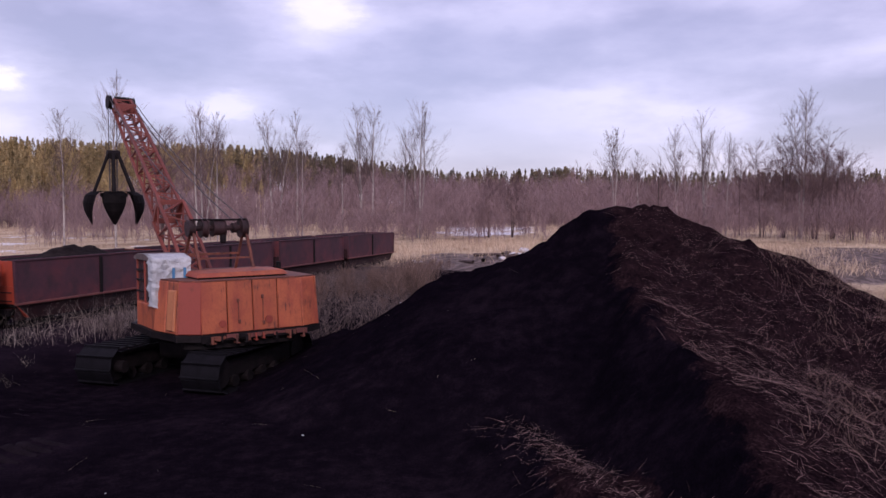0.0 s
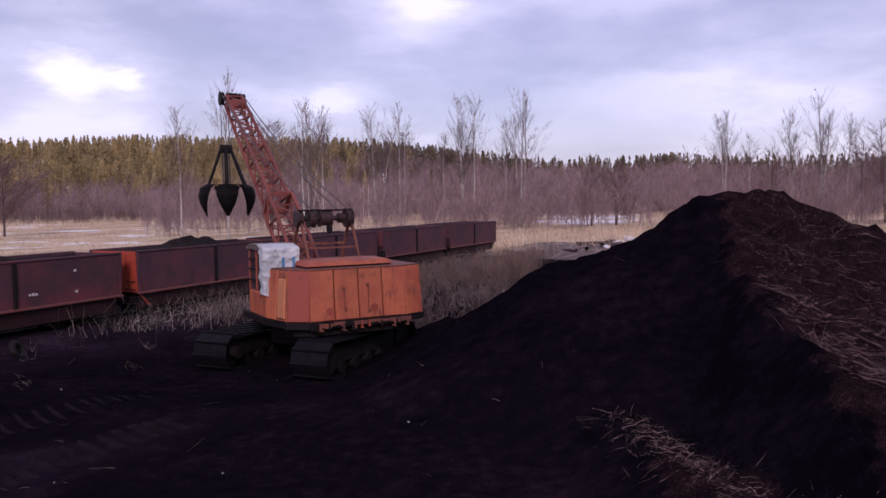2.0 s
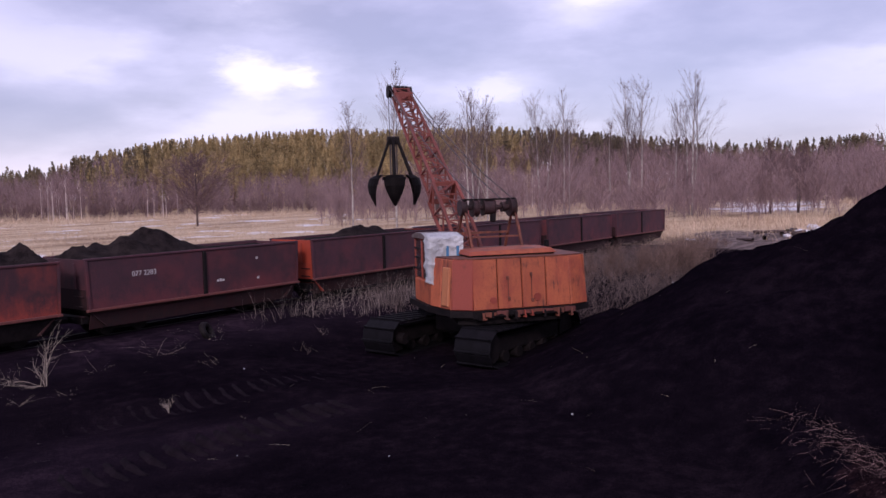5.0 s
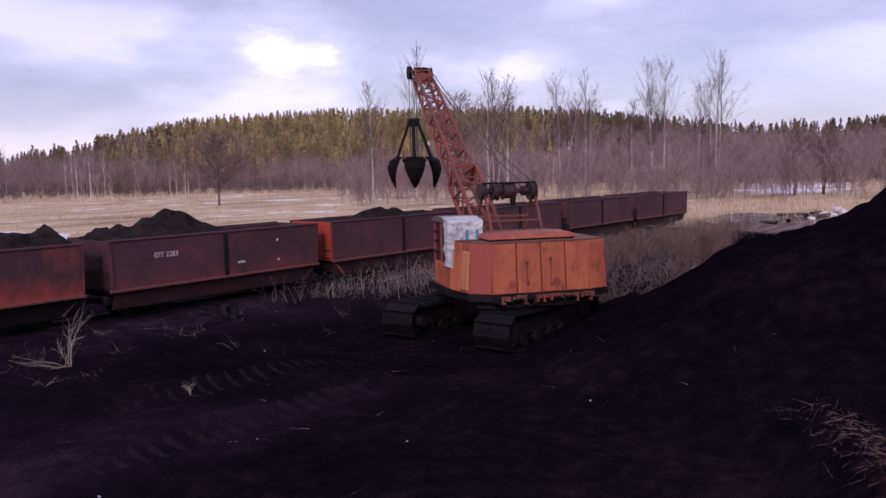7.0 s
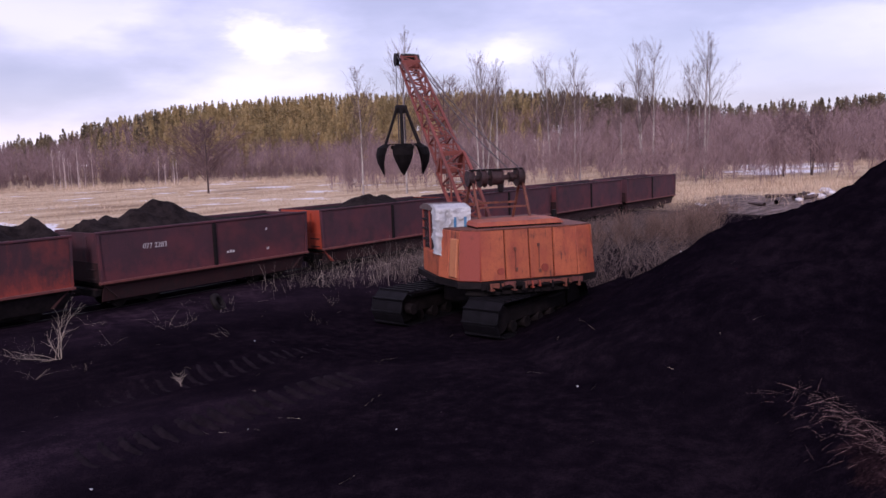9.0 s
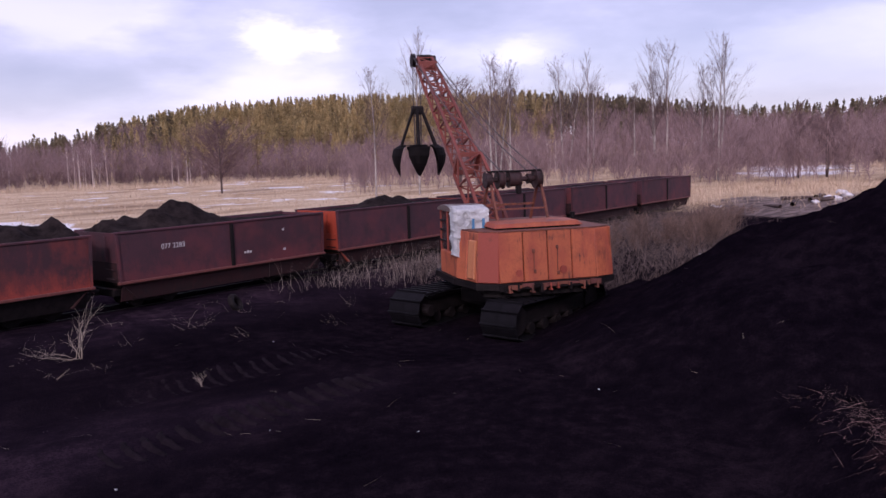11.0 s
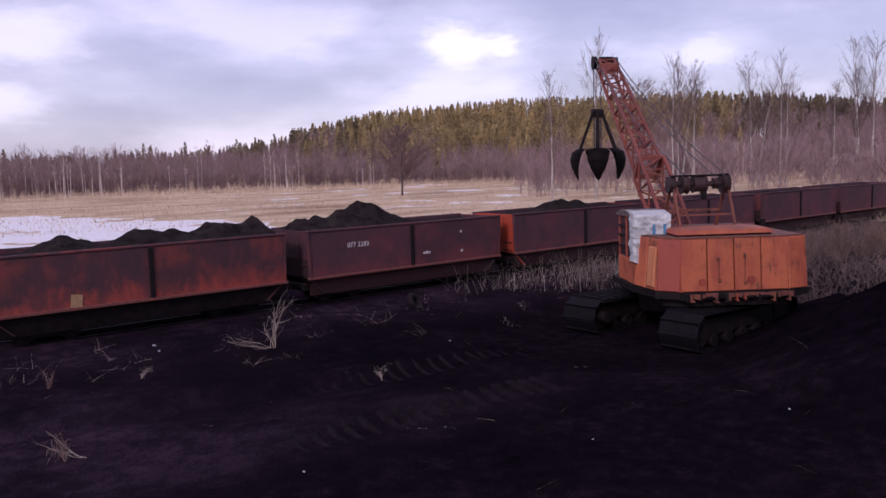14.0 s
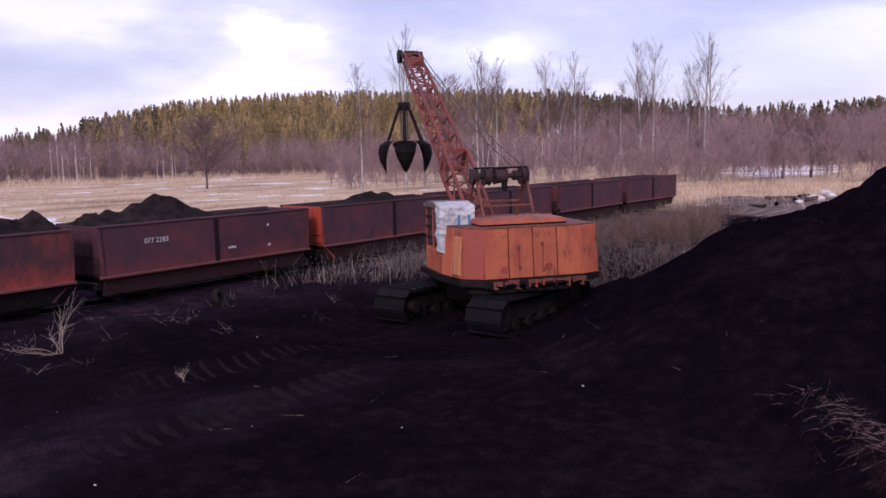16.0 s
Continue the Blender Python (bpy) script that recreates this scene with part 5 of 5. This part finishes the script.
def reed_bed(name, n, inside, tall, mat, label, width=0.011, droop=0.25, lean=0.22, seg=3):
    pts = inside(n)
    x, y = pts[:, 0], pts[:, 1]
    p = np.stack([x, y, land_z(x, y) - 0.02], 1)
    m = len(p)
    way = unit(np.stack([R.normal(size=m) * lean, R.normal(size=m) * lean, np.ones(m)], 1))
    ln = tall * R.uniform(0.45, 1.1, m)
    bend = np.stack([R.normal(size=m), R.normal(size=m), -np.abs(R.normal(size=m)) * 0.6], 1) * droop
    v, f = blades(p, way, ln, np.full(m, width) * R.uniform(0.7, 1.5, m), bend, seg)
    return tagged(raw_mesh(name, v, f, mat), label, "reeds", "", "stuff")


def clumped(n, x0, x1, y0, y1, ok, clump=0.35, per=16):
    c = n // per
    cx, cy = R.uniform(x0, x1, c * 3), R.uniform(y0, y1, c * 3)
    k = ok(cx, cy)
    cx, cy = cx[k][:c], cy[k][:c]
    x = np.repeat(cx, per) + R.normal(size=len(cx) * per) * clump
    y = np.repeat(cy, per) + R.normal(size=len(cy) * per) * clump
    return np.stack([x, y], 1)


by_wagons = lambda x, y: (y > -1.3 - (x - 4.5) * 0.5) & (heap_z(x, y) < 0.05)
reed_bed("reed_bed", 640, lambda n: clumped(n, 4.6, 15, -5.2, -0.7, by_wagons, 0.22, 7), 1.1, PALE_REED, "broken pale reeds standing beside the wagons", 0.0062, 0.28, 0.28)
reed_bed("reed_litter", 480, lambda n: clumped(n, 4.8, 15, -5.2, -0.7, by_wagons, 0.22, 5), 0.8, PALE_REED, "bent and fallen reeds beside the wagons", 0.007, 1.0, 0.9)
reed_bed("reed_bed_behind", 11000, lambda n: clumped(n, 8.5, 40, -13, -0.8, lambda x, y: (heap_z(x, y) < 0.1) & (y > -11 + (x - 9) * 0.13) & (np.hypot(x - EX, y - EY) > 3.6) & off_mud(x, y), 0.4, 18), 1.05, REED,
         "dense grey-brown dead reeds behind the excavator", 0.009, 0.6, 0.4)
reed_bed("reed_bed_far", 9000, lambda n: clumped(n, 38, 75, -30, 10, lambda x, y: (heap_z(x, y) < 0.1) & off_mud(x, y), 0.9, 20), 0.9, FIELD_REED, "tan dead grass beyond the end of the train", 0.03)


bx, by = R.uniform(15, 40, 150), R.uniform(-11, -3.2, 150)
keep = (heap_z(bx, by) < 0.05) & (by > -10 + (bx - 12) * 0.2)
bx, by = np.concatenate([bx[keep], R.normal(size=34) * 2.6 + 22.0]), np.concatenate([by[keep], R.normal(size=34) * 1.0 - 7.0])
bh = np.concatenate([R.uniform(0.35, 0.8, keep.sum()), R.uniform(0.9, 1.5, 34)])
tagged(raw_mesh("low_bushes", *stamp([twiggy(22, 110, 0.02, 1.9, 0.010, 0.0062, 3) for _ in range(6)], bx, by, land_z(bx, by), bh), BUSH),
       "low reddish-brown leafless bushes behind the excavator", "bushes", "", "stuff")


def wedge(n, az0, az1, d0, d1):
    x, y, _ = spread(n, az0, az1, d0, d1)
    return np.stack([x, y], 1)


reed_bed("marsh_grass", 60000, lambda n: off_snow(np.concatenate([wedge(n // 2, 28, 100, 60, 172), wedge(n // 2, -25, 30, 75, 175)])), 0.34, FIELD_REED, "tan dead marsh grass over the wide field", 0.05, seg=1)

reed_bed("edge_grass", 9000, lambda n: off_snow(wedge(n, -28, 100, 146, 176)), 1.0, FIELD_REED, "tall tan grass along the edge of the wood", 0.07, seg=1)


# straw lying over the back of the heap
def litter(name, n, inside, mat, label, lengths=(0.12, 0.6), rise=0.28, width=0.0085):
    pts = inside(n)
    x, y = pts[:, 0], pts[:, 1]
    m = len(x)
    p = np.stack([x, y, land_z(x, y) + 0.015], 1)
    a = R.uniform(0, 6.28, m)
    e = 0.2
    ln = R.uniform(*lengths, m) ** 1.3
    gx = (land_z(x + e, y) - land_z(x - e, y)) / (2 * e)
    gy = (land_z(x, y + e) - land_z(x, y - e)) / (2 * e)
    dx, dy = np.cos(a), np.sin(a)
    way = unit(np.stack([dx, dy, gx * dx + gy * dy + np.abs(R.normal(size=m)) * rise + 0.03], 1))
    bend = np.stack([R.normal(size=m) * 0.16, R.normal(size=m) * 0.16, -np.abs(R.normal(size=m)) * 0.15], 1)
    v, f = blades(p, way, ln, np.full(m, width) * R.uniform(0.6, 1.6, m), bend, 3)
    return tagged(raw_mesh(name, v, f, mat), label, "straw", "", "stuff")


def on_back(n):
    x, y = R.uniform(-7.5, 16, n * 3), R.uniform(-31, -17.5, n * 3)
    dens = np.clip(1.15 - (x + 7) / 19, 0.14, 1) * (0.35 + fbm(x, y, 1.3, 3, 44))
    k = (y < ridge_edge(x) - 0.1 + (fbm(x, y, 1.2, 2, 45) - 0.5) * 1.2) & (R.uniform(size=n * 3) < dens) & (np.hypot(x - EYE[0], y - EYE[1]) > 4.5)
    return np.stack([x[k], y[k]], 1)[:n]


def on_lobe(n):
    t = R.uniform(-0.02, 1.05, n) ** 0.8
    x = 1.0 - 4.6 * t + R.normal(size=n) * 0.16
    y = -17.1 - 2.7 * t + R.normal(size=n) * 0.22
    return np.stack([x, y], 1)


litter("straw_litter", 38000, on_back, STRAW, "dry straw and stalks lying over the heap's back", (0.06, 0.36), 0.26, 0.0020)
litter("straw_tufts", 1500, lambda n: clumped(n, -6, 13, -27, -18, lambda x, y: y < ridge_edge(x) - 0.2, 0.16, 18), STRAW, "tufts of bent dry stalks on the heap", (0.18, 0.62), 0.9, 0.0026)
litter("straw_mat", 950, on_lobe, STRAW, "tangled mat of dry stalks on a low peat mound", (0.06, 0.42), 0.45, 0.0022)
reed_bed("heap_reeds", 3400, lambda n: (lambda p: p[fbm(p[:, 0], p[:, 1], 1.6, 2, 81) > 0.44])(np.concatenate([wedge(n * 2 // 3, -20, -4.5, 17, 25), wedge(n // 3, -20, -7, 9, 18)])), 0.5, BUSH, "reddish-brown dead reeds on the heap's far flank", 0.006, 0.6, 0.4)
litter("scattered_stalks", 130, lambda n: np.stack([R.uniform(-9, 14, n), R.uniform(-16, -1.0, n)], 1), PALE_WOOD, "single dry stalks scattered on the peat", (0.1, 0.5), 0.5, 0.0023)
litter("stalks_by_the_track", 230, lambda n: clumped(n, -9, 6, -5.2, -0.9, lambda x, y: x > -99, 0.16, 7), PALE_WOOD, "sparse pale stalks beside the rails", (0.15, 0.6), 1.3, 0.0026)


# a dead shrub and a fallen branch on the peat
def shrub(x, y, h, lean, seed, label, flat=False, stems=5, mat=None):
    g = np.random.default_rng(seed)
    out = []
    kk = np.linspace(0, 1, 10)
    for k in range(stems if not flat else 3):
        ln = h * g.uniform(0.5, 1.1)
        d = unit(np.array([g.normal() * 0.10 + lean, g.normal() * 0.10, 1.0]) if not flat else np.array([-1.0, g.normal() * 0.25, 0.22]))
        curl = np.array([g.normal() * 0.34, g.normal() * 0.32, -0.10 if not flat else 0.18])
        wig = np.cumsum(g.normal(size=(10, 3)) * 0.034 * h, 0) * kk[:, None]
        path = d * (ln * kk)[:, None] + curl * (ln * kk**2)[:, None] + wig + g.normal(size=3) * np.array([0.05, 0.05, 0]) * h
        path[:, 2] = np.maximum(path[:, 2], 0.015)
        out.append(tube(path, 0.0036 * h * (1.05 - kk) + 0.0016, 5))
        for _ in range(9):
            q = g.uniform(0.25, 0.95)
            foot = np.array([np.interp(q, kk, path[:, i]) for i in range(3)])
            w = unit(d + g.normal(size=3) * 0.8)
            twig = foot + w * (ln * g.uniform(0.15, 0.42) * kk)[:, None] + g.normal(size=3) * 0.12 * (ln * kk**2)[:, None]
            twig[:, 2] = np.maximum(twig[:, 2], 0.01)
            out.append(tube(twig, 0.0016 * h * (1.05 - kk) + 0.0009, 4))
    ob = raw_mesh("dead_shrub" if not flat else "fallen_branch", *joined(out), mat or PALE_WOOD, True)
    ob.matrix_world = pose(x, y, ground_at(x, y) - 0.01, 0, 0, -40)
    return tagged(ob, label, "shrub" if not flat else "branch")


shrub(-2.9, -3.55, 1.25, 0.12, 3, "bleached dead shrub standing on the peat beside the rails")
shrub(-3.0, -3.6, 0.75, 0, 6, "pale fallen branch lying on the peat", True)
shrub(-6.06, -4.23, 0.30, 0.3, 12, "small dry twiggy tuft on the peat", stems=6)
shrub(-8.36, -8.0, 0.42, -0.2, 15, "reddish dry twig tuft on the peat", stems=9, mat=BUSH)
shrub(-8.1, -8.05, 0.55, 0, 21, "thin dry stalks lying across a twig tuft", True)
shrub(-7.6, -3.7, 0.36, 0.1, 18, "low reddish dead weed on the peat", stems=7, mat=BUSH)
shrub(-9.2, -4.0, 0.30, 0.1, 19, "low reddish dead weed on the peat", stems=6, mat=BUSH)
shrub(-9.6, -7.3, 0.3, 0.1, 20, "small pale stub of dry stalks")
shrub(-2.55, -7.3, 0.32, 0, 17, "small pale stub of dry stalks")


# crawler marks pressed into the peat
def crawler_marks(y0, x0, x1, slope, deep, seed):
    """A row of curved ridges left by crawler shoes, fading in and out along the way."""
    g = np.random.default_rng(seed)
    parts = []
    for xx in np.arange(x0, x1, 0.30):
        ends = math.sin(math.pi * (xx - x0) / (x1 - x0)) ** 0.5
        worn = deep * ends * (0.45 + 0.9 * float(value_noise(np.array(xx / 1.1), np.array(y0), 61)))
        s = np.linspace(-0.46, 0.46, 11)
        px = xx - 0.20 * s + 0.30 * s * s + g.normal() * 0.03 + g.normal(size=11) * 0.012
        py = y0 + slope * (xx - x0) - s + g.normal() * 0.03
        fade = np.clip(1.25 - np.abs(s) / 0.46, 0, 1) * worn
        pz = land_z(px, py)
        rows = []
        for off, up in ((-0.15, -0.05), (-0.06, 0.030), (0.0, 0.075), (0.035, 0.030), (0.07, -0.05)):
            lift = up * fade if up > 0 else np.full(11, up)
            rows.append(np.stack([px + off, py, pz + lift - 0.012 + g.normal(size=11) * 0.004], 1))
        v = np.stack(rows, 1).reshape(-1, 3)
        f = []
        for i in range(10):
            for j in range(4):
                a = i * 5 + j
                f += [[a, a + 5, a + 6], [a, a + 6, a + 1]]
        parts.append((v, np.array(f)))
    ob = raw_mesh("crawler_marks", *joined(parts), PEAT_WET, True)
    return tagged(ob, "ribbed crawler track marks pressed into the peat", "track marks", "", "stuff")


crawler_marks(-9.45, -5.8, -0.4, -0.06, 1.9, 1)
crawler_marks(-6.95, -4.6, 1.6, -0.11, 0.38, 2)


# scraps on the peat
def scrap(x, y, s, seed, label, mat):
    g = np.random.default_rng(seed)
    v = OCTA_V * np.array([s, s * 0.7, s * 0.4]) * g.uniform(0.7, 1.3, (6, 1))
    ob = raw_mesh("scrap", v, OCTA_F, mat)
    ob.matrix_world = pose(x, y, ground_at(x, y) + s * 0.25, 8, 12, seed * 40)
    tagged(ob, label, "scrap", "scraps on the peat")


for k, (sx, sy, s) in enumerate(((-4.9, -1.57, 0.07), (-5.0, -2.2, 0.05), (2.2, -1.9, 0.09), (-2.3, -12.3, 0.022), (-3.5, -10.4, 0.018), (0.2, -6.0, 0.03), (-6.0, -10.5, 0.03), (9.5, -12.0, 0.035), (1.0, -13.5, 0.035))):
    scrap(sx, sy, s, k + 1, "pale scrap of litter lying on black peat", CLOTH)
ty = new("old_tyre", bpy.data.meshes.new("old_tyre"))
bm = B()
for i in range(20):
    for j in range(8):
        a, b = i / 20 * 6.2832, j / 8 * 6.2832
        bm.verts.new(((0.20 + 0.08 * math.cos(b)) * math.cos(a), (0.20 + 0.08 * math.cos(b)) * math.sin(a), 0.09 * math.sin(b)))
bm.verts.ensure_lookup_table()
for i in range(20):
    for j in range(8):
        i2, j2 = (i + 1) % 20, (j + 1) % 8
        bm.faces.new((bm.verts[i * 8 + j], bm.verts[i2 * 8 + j], bm.verts[i2 * 8 + j2], bm.verts[i * 8 + j2]))
bm.to_mesh(ty.data)
bm.free()
ty.data.materials.append(GRIME)
ty.matrix_world = pose(2.2, -2.0, ground_at(2.2, -2.0) + 0.16, 62, 0, 30)
tagged(ty, "small black rubber tyre half sunk beside the wagons", "tyre")


# broken timber and frozen clods beyond the end of the train
def timber(x, y, ln, r, turn, seed):
    g = np.random.default_rng(seed)
    kk = np.linspace(0, 1, 6)
    p = np.stack([(kk - 0.5) * ln, g.normal(size=6) * 0.05, r * 0.8 + g.normal(size=6) * 0.03], 1)
    ob = raw_mesh("broken_timber", *tube(p, r * (1.0 - 0.35 * kk) * g.uniform(0.9, 1.1, 6), 7), BARK_DARK, True)
    ob.matrix_world = pose(x, y, ground_at(x, y), 0, 0, turn)
    tagged(ob, "dark broken timber lying in wet mud", "timber", "timber beyond the train")


for k, (tx, ty, ln, r, turn) in enumerate(((46.0, -4.6, 4.2, 0.16, 12), (49.5, -5.6, 3.0, 0.2, -20), (43.0, -4.0, 2.4, 0.12, 40), (53.0, -4.5, 3.6, 0.18, 5), (50.5, -3.6, 2.2, 0.14, -60))):
    timber(tx, ty, ln, r, turn, 70 + k)


def clod(x, y, size, seed):
    g = np.random.default_rng(seed)
    bm = B()
    bmesh.ops.create_icosphere(bm, subdivisions=2, radius=1.0)
    for v in bm.verts:
        v.co *= 0.75 + 0.5 * noise.noise(v.co * 1.7 + Vector((seed, 0, 0)))
        v.co.z *= 0.55
    ob = mesh_object("snow_clod", bm, SNOW, True)
    ob.matrix_world = pose(x, y, ground_at(x, y) + size * 0.2, 0, 0, seed * 33) @ Matrix.Diagonal((size, size, size, 1))
    tagged(ob, "dirty white lump of old snow on mud", "snow lump", "snow lumps beyond the train")


for k, (tx, ty, sz) in enumerate(((51.0, -6.2, 0.55), (52.6, -5.2, 0.4), (41.2, -1.2, 0.3), (41.8, -0.6, 0.22), (47.5, -5.6, 0.35), (55.0, -6.0, 0.5), (58.0, -5.0, 0.6))):
    clod(tx, ty, sz, 3 + k)
